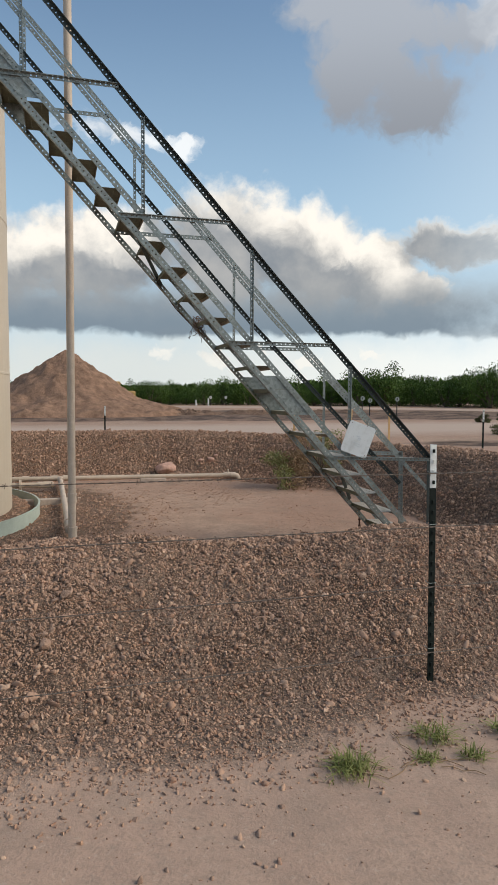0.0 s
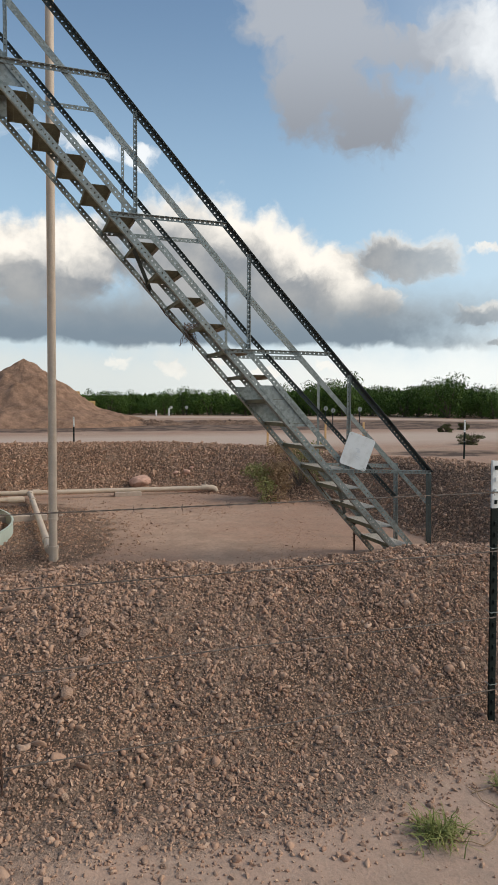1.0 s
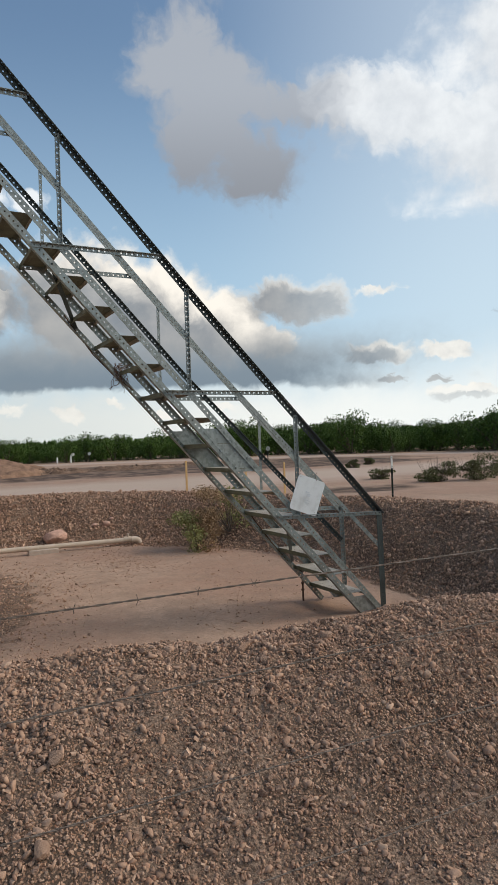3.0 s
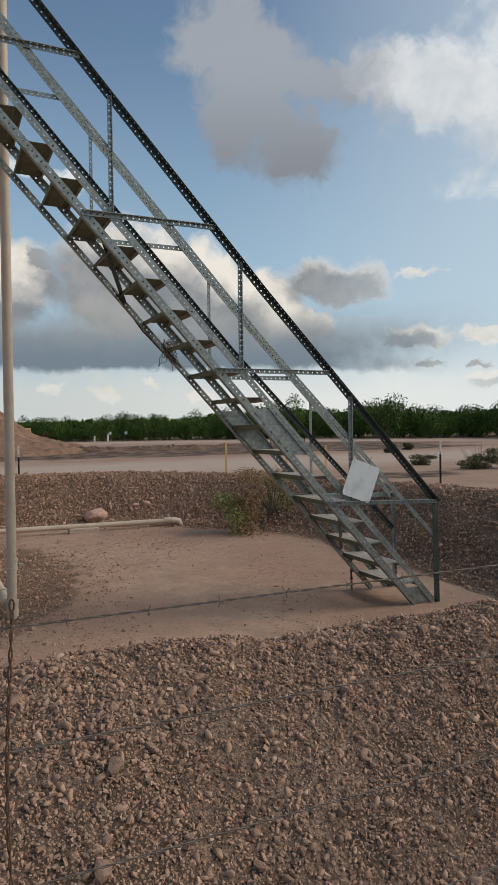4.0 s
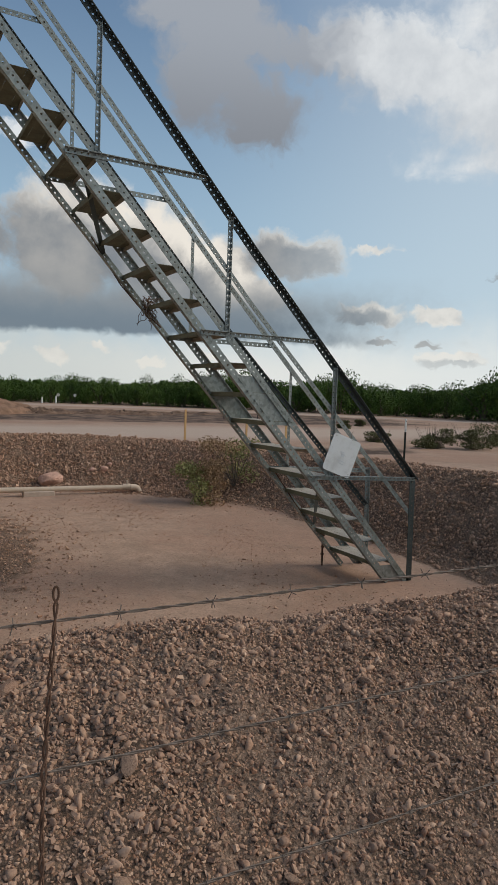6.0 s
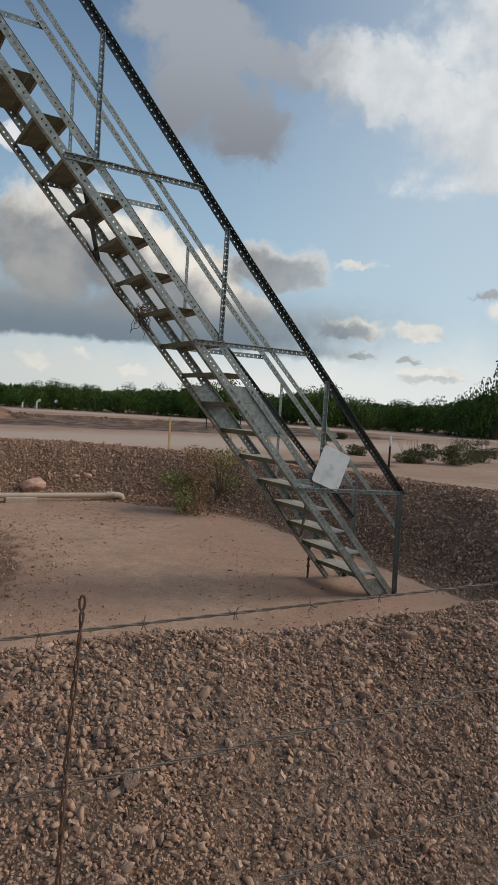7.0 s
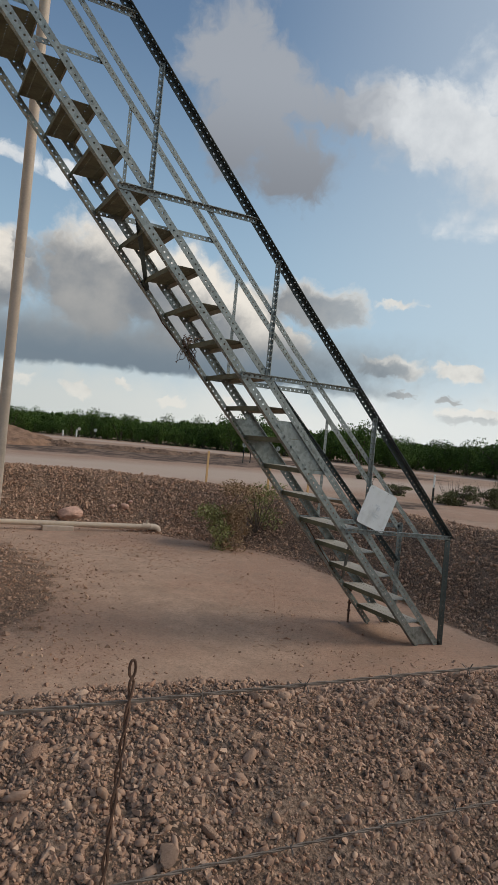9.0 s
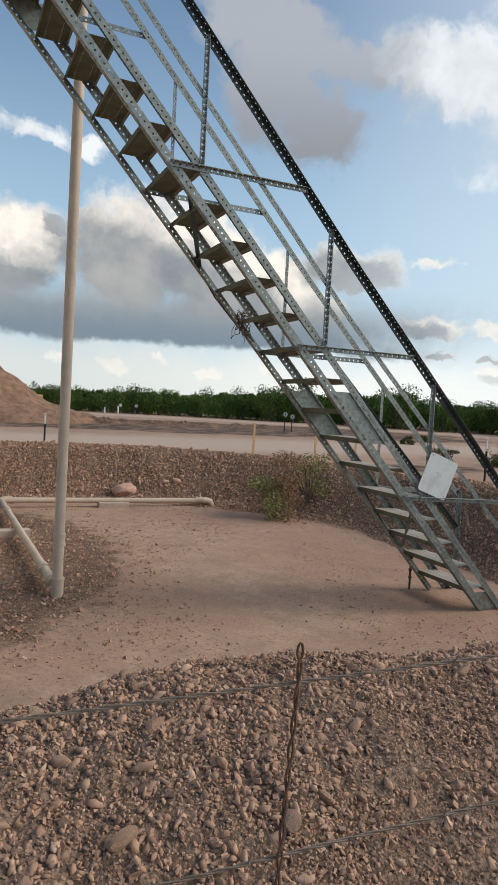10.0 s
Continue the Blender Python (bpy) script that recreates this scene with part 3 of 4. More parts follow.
# ---- white notice hung on the rail ----
sign = tagged(new("notice_sign"), "faded white metal notice tied crooked to the stair rail", "sign")
sign.matrix_basis = Matrix.Translation((3.352, NEAR - 0.045, 1.224)) @ Matrix.Rotation(radians(19.5), 4, "Y") @ Matrix.Rotation(radians(3), 4, "X")
bm = bmesh.new()
sw, sh, sr = 0.167, 0.182, 0.03
ring = []
for cx, cz, a0 in ((sw - sr, sh - sr, 0), (-sw + sr, sh - sr, 90), (-sw + sr, -sh + sr, 180), (sw - sr, -sh + sr, 270)):
    for k in range(5):
        a = radians(a0 + 22.5 * k)
        ring.append(bm.verts.new((cx + sr * math.cos(a), 0, cz + sr * math.sin(a))))
face = bm.faces.new(ring)
ext = bmesh.ops.extrude_face_region(bm, geom=[face])
bmesh.ops.translate(bm, verts=[v for v in ext["geom"] if isinstance(v, bmesh.types.BMVert)], vec=(0, 0.004, 0))
bmesh.ops.recalc_face_normals(bm, faces=bm.faces[:])
part("plate", bm, M_SIGN, sign)
for k, (x, z, w, hgt) in enumerate(((-0.01, 0.03, 0.05, 0.012), (0.01, 0.005, 0.035, 0.03), (0.0, -0.05, 0.09, 0.007), (0.015, -0.075, 0.06, 0.006))):
    part("faded_print", box((w, 0.002, hgt), (x, -0.002, z), 0.0, Matrix.Rotation(0.04 * k, 4, "Y")), M_FADED, sign, "faint grey print")
for x, z in ((-0.14, 0.155), (0.14, -0.15), (0.05, 0.17)):
    part("tie_wire", tube([(x, -0.006, z), (x + 0.004, 0.012, z + 0.015), (x - 0.006, 0.035, z + 0.05), (x + 0.01, 0.045, z + 0.09)], 0.003, 6), M_WIRE, sign, "twisted tie wire")

# ---- tangle of wire and grass caught under a step ----
random.seed(7)
tangle = tagged(new("wire_tangle"), "tangled dry wire and straw hanging under a step", "debris")
nx0, ny0, nz0 = 1.66, FAR - 0.03, 2.56
for k in range(44):
    p = Vector((nx0 + random.uniform(-0.05, 0.05), ny0 + random.uniform(-0.08, 0.05), nz0 + random.uniform(-0.03, 0.05)))
    pts = [tuple(p)]
    fall = random.random() < 0.45
    for s in range(5):
        p = p + Vector((random.uniform(-0.035, 0.035), random.uniform(-0.03, 0.03), random.uniform(-0.06, 0.0) if fall else random.uniform(-0.03, 0.03)))
        pts.append(tuple(p))
    part("strand", tube(pts, 0.0028, 5), M_RUST if k % 3 else M_WIRE, tangle)

# ---- rusty pin at the foot of the stair ----
pin = tagged(new("rusty_pin"), "rusty threaded steel pin driven into the sand", "stake")
pz = float(height(3.78, 7.75))
part("shaft", tube([(3.78, 7.75, pz - 0.1), (3.775, 7.75, pz + 0.42)], 0.011, 8), M_RUST, pin)
for z in (0.12, 0.2, 0.33):
    part("collar", tube([(3.778, 7.75, pz + z), (3.778, 7.75, pz + z + 0.018)], 0.02, 8), M_RUST, pin)

# ---- storage tank and ring ----
TX, TY = -3.06, 10.2


def shell(profile, segs=96):
    """A turned body from (radius, z) pairs."""
    v = [(r * math.cos(2 * math.pi * s / segs), r * math.sin(2 * math.pi * s / segs), z) for r, z in profile for s in range(segs)]
    f = [(a * segs + s, a * segs + (s + 1) % segs, (a + 1) * segs + (s + 1) % segs, (a + 1) * segs + s) for a in range(len(profile) - 1) for s in range(segs)]
    return v, [], f


tank = tagged(new("storage_tank"), "tall tan-painted steel storage tank on gravel", "tank")
tank.location = (TX, TY, 0)
part("wall", shell([(2.463, -0.06), (2.503, -0.06), (2.503, -0.045), (2.463, -0.045), (2.463, 1.98), (2.469, 1.99), (2.469, 2.01), (2.463, 2.02), (2.463, 4.08), (2.469, 4.09), (2.469, 4.11), (2.463, 4.12), (2.463, 6.15)]), M_TAN, tank, smooth_shade=False)
part("roof", shell([(2.52, 6.15), (2.52, 6.21), (1.2, 6.45), (0.02, 6.65)]), M_TAN, tank)
ring = tagged(new("retaining_ring"), "low pale green steel ring holding gravel round the tank", "ring")
ring.location = (TX, TY, 0)
part("band", shell([(2.85, -0.14), (2.85, 0.115), (2.835, 0.115), (2.835, -0.14)]), M_RING, ring)
part("lip", shell([(2.85, 0.115), (2.858, 0.115), (2.858, 0.124), (2.832, 0.124), (2.832, 0.115)]), M_RING, ring)

# ---- pipework ----
riser = tagged(new("riser_pipe"), "tall tan-painted vertical pipe rising from a ground elbow", "pipe")
RX, RY = 0.222, 8.30
rz = float(height(RX, RY))
part("pipe", tube([(RX, RY, rz - 0.05), (RX + 0.015, RY, 4.0), (RX + 0.03, RY, 7.2)], 0.047, 20), M_PIPE, riser, smooth_shade=True)
for z0, z1, r in ((rz + 0.02, rz + 0.17, 0.054), (rz + 0.145, rz + 0.175, 0.060), (0.40, 0.52, 0.0525), (0.405, 0.43, 0.058), (0.49, 0.515, 0.058)):
    part("coupling", tube([(RX + 0.005, RY, z0), (RX + 0.005, RY, z1)], r, 20), M_PIPE, riser)
part("bolt", tube([(RX + 0.07, RY - 0.02, 0.46), (RX + 0.11, RY - 0.02, 0.46)], 0.008, 6), M_PIPE, riser)
lateral = tagged(new("feed_pipe"), "tan-painted pipe lying on the sand between couplings", "pipe")
part("pipe", tube([(RX - 0.03, RY + 0.06, 0.05), (0.08, 13.2, 0.09)], 0.043, 16), M_PIPE, lateral, smooth_shade=True)
for f0, f1 in ((0.01, 0.05), (0.10, 0.125), (0.80, 0.83), (0.955, 1.0)):
    a, b = Vector((RX - 0.03, RY + 0.06, 0.05)), Vector((0.08, 13.2, 0.09))
    part("coupling", tube([tuple(a.lerp(b, f0)), tuple(a.lerp(b, f1))], 0.056, 16), M_PIPE, lateral)
cross = tagged(new("long_pipe"), "tan-painted pipe running along the berm foot", "pipe")
part("pipe", tube([(-1.6, 13.32, 0.10), (3.44, 13.1, 0.09)], 0.044, 16), M_PIPE, cross, smooth_shade=True)
part("elbow", tube([(3.40, 13.1, 0.09), (3.49, 13.1, 0.09), (3.54, 13.1, 0.07), (3.565, 13.1, 0.02), (3.565, 13.1, -0.09)], 0.056, 16), M_PIPE, cross, smooth_shade=True)
for x in (-0.62, -0.1, 0.12, 3.27):
    part("coupling", tube([(x, 13.26 - 0.045 * x, 0.10), (x + 0.13, 13.26 - 0.045 * x, 0.10)], 0.055, 16), M_PIPE, cross)
part("valve", tube([(3.35, 13.1, 0.1), (3.35, 13.1, 0.21)], 0.02, 10), M_PIPE, cross)
second = tagged(new("short_pipe"), "tan-painted pipe stub beside the tank", "pipe")
part("pipe", tube([(-1.6, 12.4, 0.10), (-0.03, 12.35, 0.10)], 0.044, 16), M_PIPE, second, smooth_shade=True)
part("flange", tube([(-0.62, 12.37, 0.10), (-0.58, 12.37, 0.10)], 0.10, 16), M_PIPE, second)
part("coupling", tube([(-0.3, 12.36, 0.10), (-0.05, 12.36, 0.10)], 0.058, 16), M_PIPE, second)
for k, (x, y, sx, sy, turn, sz) in enumerate(((1.84, 13.16, 0.5, 0.2, -2, 0.11), (-0.1, 11.0, 0.75, 0.16, 4, 0.12))):
    b = tagged(part("pipe_block", box((sx, sy, sz), (0, 0, 0), 0.012), M_CONC), "dusty tan concrete block under a pipe", "block", "pipe supports")
    b.matrix_basis = pose(x, y, float(height(x, y)) + sz / 2 - 0.03, 0, 0, turn)

# ---- fence ----
FY = 2.93


def steel_post(x, y, top, lean=0.0):
    p = tagged(new("fence_post"), "dark green steel T-post with a white tip", "fence post", "steel fence posts")
    z0 = float(height(x, y))
    p.matrix_basis = pose(x, y, z0, 0, lean, 0)
    h = top - z0
    cut = h - 0.225
    for name, a, b, mat, label in (("shaft", -0.15, cut, M_GREEN, ""), ("tip", cut, h, M_WHITE, "chipped white painted tip")):
        q = part(name, merge(box((0.036, 0.005, b - a), (0, -0.012, (a + b) / 2), 0.0015), box((0.005, 0.026, b - a), (0, 0.003, (a + b) / 2), 0.0)), mat, p, label)
        n = int((b - a) / 0.054)
        for k in range(max(0, n)):
            z = a + 0.03 + k * 0.054
            if z > 0.02:
                part("stud", box((0.012, 0.009, 0.02), (0, -0.0185, z), 0.002), mat if k % 3 else M_GREEN, q)
    for z in (1.33, 1.06, 0.75, 0.40):
        if z - z0 > 0.05:
            part("wire_clip", tube([(-0.024, 0.01, z - z0 + 0.006), (-0.02, -0.022, z - z0), (0.02, -0.022, z - z0), (0.024, 0.01, z - z0 - 0.006)], 0.0022, 6), M_GALV, p, "bright wire clip")
    return p


steel_post(1.975, 2.985, 1.474, -0.7)
steel_post(7.79, 10.98, 1.46)
steel_post(1.13, 16.55, 1.42)


def helix(x0, x1, y, z, r, pitch, phase, sag=0.0, wire=0.0014, sides=4):
    n = max(8, int((x1 - x0) / pitch * 6))
    pts = []
    for k in range(n + 1):
        s = k / n
        a = phase + 2 * math.pi * (x1 - x0) * s / pitch
        pts.append((x0 + (x1 - x0) * s, y + r * math.cos(a), z + r * math.sin(a) - sag * 4 * s * (1 - s)))
    return tube(pts, wire, sides)


barb = merge(tube([(-0.003, -0.013, -0.009), (0, 0, 0.003), (0.003, 0.012, -0.010)], 0.0011, 4), tube([(0.004, -0.010, 0.012), (0.0, 0.002, -0.003), (-0.004, 0.010, 0.013)], 0.0011, 4))
barb_mesh = bpy.data.meshes.new("barb")
barb.to_mesh(barb_mesh)
barb.free()
barb_mesh.materials.append(M_WIRE)
random.seed(11)
for z, sag in ((1.33, 0.0), (1.06, 0.006), (0.75, 0.01), (0.40, 0.008)):
    w = tagged(new("barbed_wire"), "weathered twisted barbed wire strung along the berm foot", "wire", "fence wires")
    part("strand", merge(helix(-6, 9, FY, z, 0.0018, 0.09, 0, sag, 0.0017), helix(-6, 9, FY, z, 0.0018, 0.09, math.pi, sag, 0.0017)), M_WIRE, w)
    for k in range(24):
        b = new("barb", barb_mesh)
        b.parent = w
        bx = -1.6 + k * 0.185 + random.uniform(-0.01, 0.01)
        s = (bx + 6) / 15
        b.matrix_basis = pose(bx, FY, z - sag * 4 * s * (1 - s), random.uniform(0, 360), 0, random.uniform(-20, 20))
stay = tagged(new("fence_stay"), "rusty twisted wire fence stay with a looped top", "fence stay")
zb = float(height(-0.25, FY)) + 0.05


def stay_leg(phase):
    pts = []
    for k in range(140):
        z = zb + (1.362 - zb) * k / 139
        a = phase + 2 * math.pi * (z - zb) / 0.085
        fat = 0.003 + 0.0008 * math.sin(z * 37)
        pts.append((-0.25 + 0.012 * math.sin(z * 5) + fat * math.cos(a), FY - 0.006 + fat * math.sin(a), z))
    return pts


legs = [stay_leg(0), stay_leg(math.pi)]
top = Vector(legs[0][-1]).lerp(Vector(legs[1][-1]), 0.5)
loop = [legs[0][-1]] + [tuple(top + Vector((0.0048 * math.cos(a), 0.002, 0.018 + 0.013 * math.sin(a)))) for a in (radians(d) for d in range(-50, 231, 20))] + [legs[1][-1]]
part("twist", merge(tube(legs[0], 0.0023, 6), tube(legs[1], 0.0023, 6)), M_RUST, stay)
part("loop", tube(loop, 0.0022, 6), M_RUST, stay)

# ---- survey stakes and far markers ----
for x, y, top in ((6.17, 17.1, 1.40), (7.57, 16.5, 1.34), (8.45, 16.05, 1.28)):
    z0 = float(height(x, y))
    s = tagged(part("survey_stake", box((0.05, 0.025, top - z0 + 0.1), (0, 0, (top - z0 - 0.1) / 2), 0.003), M_YELLOW), "yellow-painted wooden survey stake behind the berm", "stake", "survey stakes")
    s.location = (x, y, z0)
for x, y, h in ((15.15, 70, 0.75), (13.8, 70, 0.6)):
    s = tagged(part("marker_post", tube([(0, 0, -0.1), (0, 0, h)], 0.08, 10), M_WHITE), "small white marker post by the far road", "post", "white markers")
    s.location = (x, y, float(height(x, y)))
for x, y, h in ((19.8, 42, 1.25), (20.6, 42.5, 1.1), (22.4, 42, 1.2), (15.6, 71, 0.9), (17.3, 71, 0.9)):
    s = tagged(new("road_sign"), "small round white road sign on a dark post", "sign", "far road signs")
    s.location = (x, y, float(height(x, y)))
    part("post", tube([(0, 0, -0.1), (0, 0, h)], 0.035, 8), M_DARK, s)
    part("disc", tube([(0, -0.05, h - 0.05), (0, -0.03, h - 0.05)], 0.16, 14), M_WHITE if y > 50 else M_GALV, s)
    part("symbol", box((0.05, 0.01, 0.14), (0, -0.057, h - 0.05)), M_DARK, s)

# ---- dirt heap and the digger behind it ----
hx, hy = 0.45, 48.0
rr, aa = np.meshgrid(np.linspace(0, 1, 60), np.linspace(0, 2 * np.pi, 140, endpoint=False))
reach = 9.6 + 0.7 * np.sin(2 * aa + 1.0) + 0.4 * np.sin(5 * aa)
PX, PY = hx + rr * reach * np.cos(aa), hy + rr * reach * np.sin(aa) * 0.85
rad = np.hypot(PX - hx, (PY - hy) / 0.85)
prof = np.interp(rad, [0, 0.4, 5.0, 6.4, 8.0, 9.6], [4.35, 4.1, 0.98, 0.55, 0.15, -0.6])
prof += (0.16 * lattice(PX * 1.1, PY * 1.1, 21) + 0.10 * lattice(PX * 2.7, PY * 2.7, 22) + 0.08 * lattice(PX * 5, PY * 5, 23)) * np.clip(rad, 0.15, 1)
prof -= 0.9 * np.clip((rr - 0.86) / 0.14, 0, 1)
gully = 0.05 * np.sin(aa * 17 + 2 * lattice(rad, aa, 24)) * np.clip(rad / 4, 0, 1) * np.clip((7 - rad) / 3, 0, 1)
PZ = height(PX, PY) * 0 + 0.35 + prof + gully
na, nr = rr.shape
idx = np.arange(na * nr).reshape(na, nr)
quads = np.stack([idx[:, :-1], idx[:, 1:], np.roll(idx, -1, 0)[:, 1:], np.roll(idx, -1, 0)[:, :-1]], -1).reshape(-1, 4)
tagged(part("earth_mound", (np.stack([PX, PY, PZ], -1).reshape(-1, 3).tolist(), [], quads.tolist()), M_DIRT, smooth_shade=True), "tall cone of reddish loose dirt beyond the road", "mound")
low = []
for lx, ly, lw, ld, lh in ((7.5, 46, 4.2, 2.0, 0.55), (13.5, 47, 6.5, 2.2, 0.42), (21, 50, 6, 2, 0.35)):
    u, v = np.meshgrid(np.linspace(-1, 1, 120), np.linspace(-1, 1, 40))
    ex_ = lx + u * lw
    ey_ = ly + v * ld
    k = np.clip(1 - u * u - v * v, 0, 1)
    ez_ = 0.28 + lh * k ** 0.6 * (0.75 + 0.5 * lattice(ex_ * 1.5, ey_ * 1.5, 25) + 0.32 * np.abs(lattice(ex_ * 4.5, ey_ * 4.5, 26)) + 0.18 * lattice(ex_ * 9, ey_ * 9, 27)) * 0.8 - 0.1
    ii = np.arange(4800).reshape(40, 120)
    q = np.stack([ii[:-1, :-1], ii[:-1, 1:], ii[1:, 1:], ii[1:, :-1]], -1).reshape(-1, 4)
    tagged(part("spoil_mound", (np.stack([ex_, ey_, ez_], -1).reshape(-1, 3).tolist(), [], q.tolist()), M_SPOIL, smooth_shade=True), "low mound of dark spread dirt beyond the road", "heap", "spoil mounds")
digger = tagged(new("excavator"), "yellow excavator standing behind the dirt heap", "excavator")
digger.matrix_basis = pose(4.55, 57.0, 0.42, 0, 0, 200) @ Matrix.Diagonal((0.9, 0.9, 0.9, 1))
part("track", box((3.2, 0.5, 0.7), (0, -0.9, 0.35), 0.2), M_DARK, digger)
part("track", box((3.2, 0.5, 0.7), (0, 0.9, 0.35), 0.2), M_DARK, digger)
part("body", box((2.4, 2.0, 0.9), (-0.3, 0, 1.25), 0.12), M_MACHINE, digger)
part("cab", box((1.1, 0.9, 1.1), (0.5, 0.45, 2.0), 0.1), M_MACHINE, digger)
part("boom", tube([(0.6, -0.4, 1.5), (1.8, -0.4, 2.55), (3.2, -0.4, 2.1)], [0.16, 0.2, 0.13], 4), M_MACHINE, digger)
part("stick", tube([(3.2, -0.4, 2.2), (3.6, -0.4, 0.9)], 0.12, 4), M_MACHINE, digger)
part("bucket", box((0.6, 0.7, 0.5), (3.5, -0.4, 0.6), 0.1), M_DARK, digger)

# ---- plants ----


def leaf_cloud(rng, lumps, count, size, flat=0.0):
    """Many small bent leaf sprays spread through ellipsoids (centre, radii)."""
    w = np.array([r[0] * r[1] * r[2] for _, r in lumps]) ** 0.7
    pick = rng.choice(len(lumps), count, p=w / w.sum())
    c, r = np.array([l[0] for l in lumps])[pick], np.array([l[1] for l in lumps])[pick]
    d = rng.normal(size=(count, 3))
    d /= np.linalg.norm(d, axis=1)[:, None]
    p = c + d * r * rng.uniform(0.45, 1.08, (count, 1))
    a = rng.normal(size=(count, 3))
    a[:, 2] *= 1 - flat
    a /= np.linalg.norm(a, axis=1)[:, None]
    b = np.cross(a, rng.normal(size=(count, 3)))
    b /= np.linalg.norm(b, axis=1)[:, None]
    s = size * rng.uniform(0.5, 1.3, (count, 1))
    v = np.stack([p - a * s, p + b * s * 0.45, p + a * s, p - b * s * 0.45], 1)
    return v.reshape(-1, 3).tolist(), [], np.arange(count * 4).reshape(-1, 4).tolist()


def brush_tree(seed):
    rng = np.random.default_rng(seed)
    t = tagged(new("mesquite_tree"), "dense green mesquite tree in the far brush line", "tree", "brush line trees")
    lumps = []
    limbs = []
    for k in range(9):
        a, out, z = rng.uniform(0, 6.28), rng.uniform(0.1, 0.85), rng.uniform(0.30, 0.86)
        c = (out * math.cos(a) * 1.0, out * math.sin(a) * 0.8, z)
        lumps.append((c, (rng.uniform(0.28, 0.55), rng.uniform(0.28, 0.5), rng.uniform(0.14, 0.28))))
        limbs.append(tube([(0, 0, 0.0), (c[0] * 0.4, c[1] * 0.4, z * 0.5), c], [0.035, 0.022, 0.006], 5))
    lumps.append(((0, 0, 0.3), (0.8, 0.7, 0.3)))
    part("trunk", merge(*limbs), M_BARK, t)
    part("crown", leaf_cloud(rng, lumps, 3600, 0.036), M_LEAF, t)
    return t


kinds = [brush_tree(s) for s in range(40, 46)]
rng = np.random.default_rng(5)


def hedge_height(a):
    return float(np.interp(a, [-30, 5, 13, 19, 25, 31, 36, 41, 45, 49, 60, 90], [3.0, 2.5, 2.75, 2.95, 3.5, 3.3, 3.5, 3.0, 3.4, 5.0, 5.0, 5.0]))


used = 0
spots = []
for row in range(2):
    for a in np.arange(-26, 82, 1.35):
        b, d = radians(a + rng.uniform(-0.5, 0.5)), 74 + row * 3.2 + rng.uniform(-1, 1)
        spots.append((d * math.sin(b), d * math.cos(b)))
spots += [(41.5, 58.5), (30.5, 65.5), (32.8, 64.8), (44.5, 55.5)]
for x, y in spots:
    hgt = hedge_height(math.degrees(math.atan2(x, y))) * rng.uniform(0.62, 1.14) + (0.5 if math.hypot(x, y) < 72.9 else 0)
    m = pose(x, y, float(height(x, y)) - 0.05, 0, 0, rng.uniform(0, 360)) @ Matrix.Diagonal((hgt * 0.72, hgt * 0.72, hgt, 1))
    if used < len(kinds):
        kinds[used].matrix_basis = m
    else:
        k = copy_thing(kinds[used % len(kinds)], Matrix())
        k.matrix_basis = m
    used += 1
big = copy_thing(kinds[2], Matrix())
big["label"] = "tall spreading green tree standing above the brush line"
big.matrix_basis = pose(53.4, 46.3, 0.4, 0, 0, 40) @ Matrix.Diagonal((4.2, 4.2, 8.6, 1))
beside = copy_thing(kinds[4], Matrix())
beside["label"] = "broad green tree beside the tallest one in the brush"
beside.matrix_basis = pose(51.6, 48.6, 0.4, 0, 0, 160) @ Matrix.Diagonal((3.2, 3.2, 4.0, 1))
rng = np.random.default_rng(9)
n = 34000
ba, bd = rng.uniform(-34, 88, n), rng.uniform(77.5, 86, n)
bx, by = bd * np.sin(np.radians(ba)), bd * np.cos(np.radians(ba))
bz = np.array([hedge_height(q) for q in ba]) * rng.uniform(0.03, 0.98, n) ** 0.7 * (0.85 + 0.15 * lattice(bx * 0.4, by * 0.4, 31))
a = rng.normal(size=(n, 3))
a /= np.linalg.norm(a, axis=1)[:, None]
b = np.cross(a, rng.normal(size=(n, 3)))
b /= np.linalg.norm(b, axis=1)[:, None]
s = rng.uniform(0.15, 0.42, (n, 1))
p = np.stack([bx, by, 0.5 + bz], -1)
v = np.stack([p - a * s, p + b * s * 0.6, p + a * s, p - b * s * 0.6], 1).reshape(-1, 3)
tagged(part("far_brush", (v.tolist(), [], np.arange(n * 4).reshape(-1, 4).tolist()), M_LEAF), "dense dark green brush behind the tree line", "brush", kind="stuff")


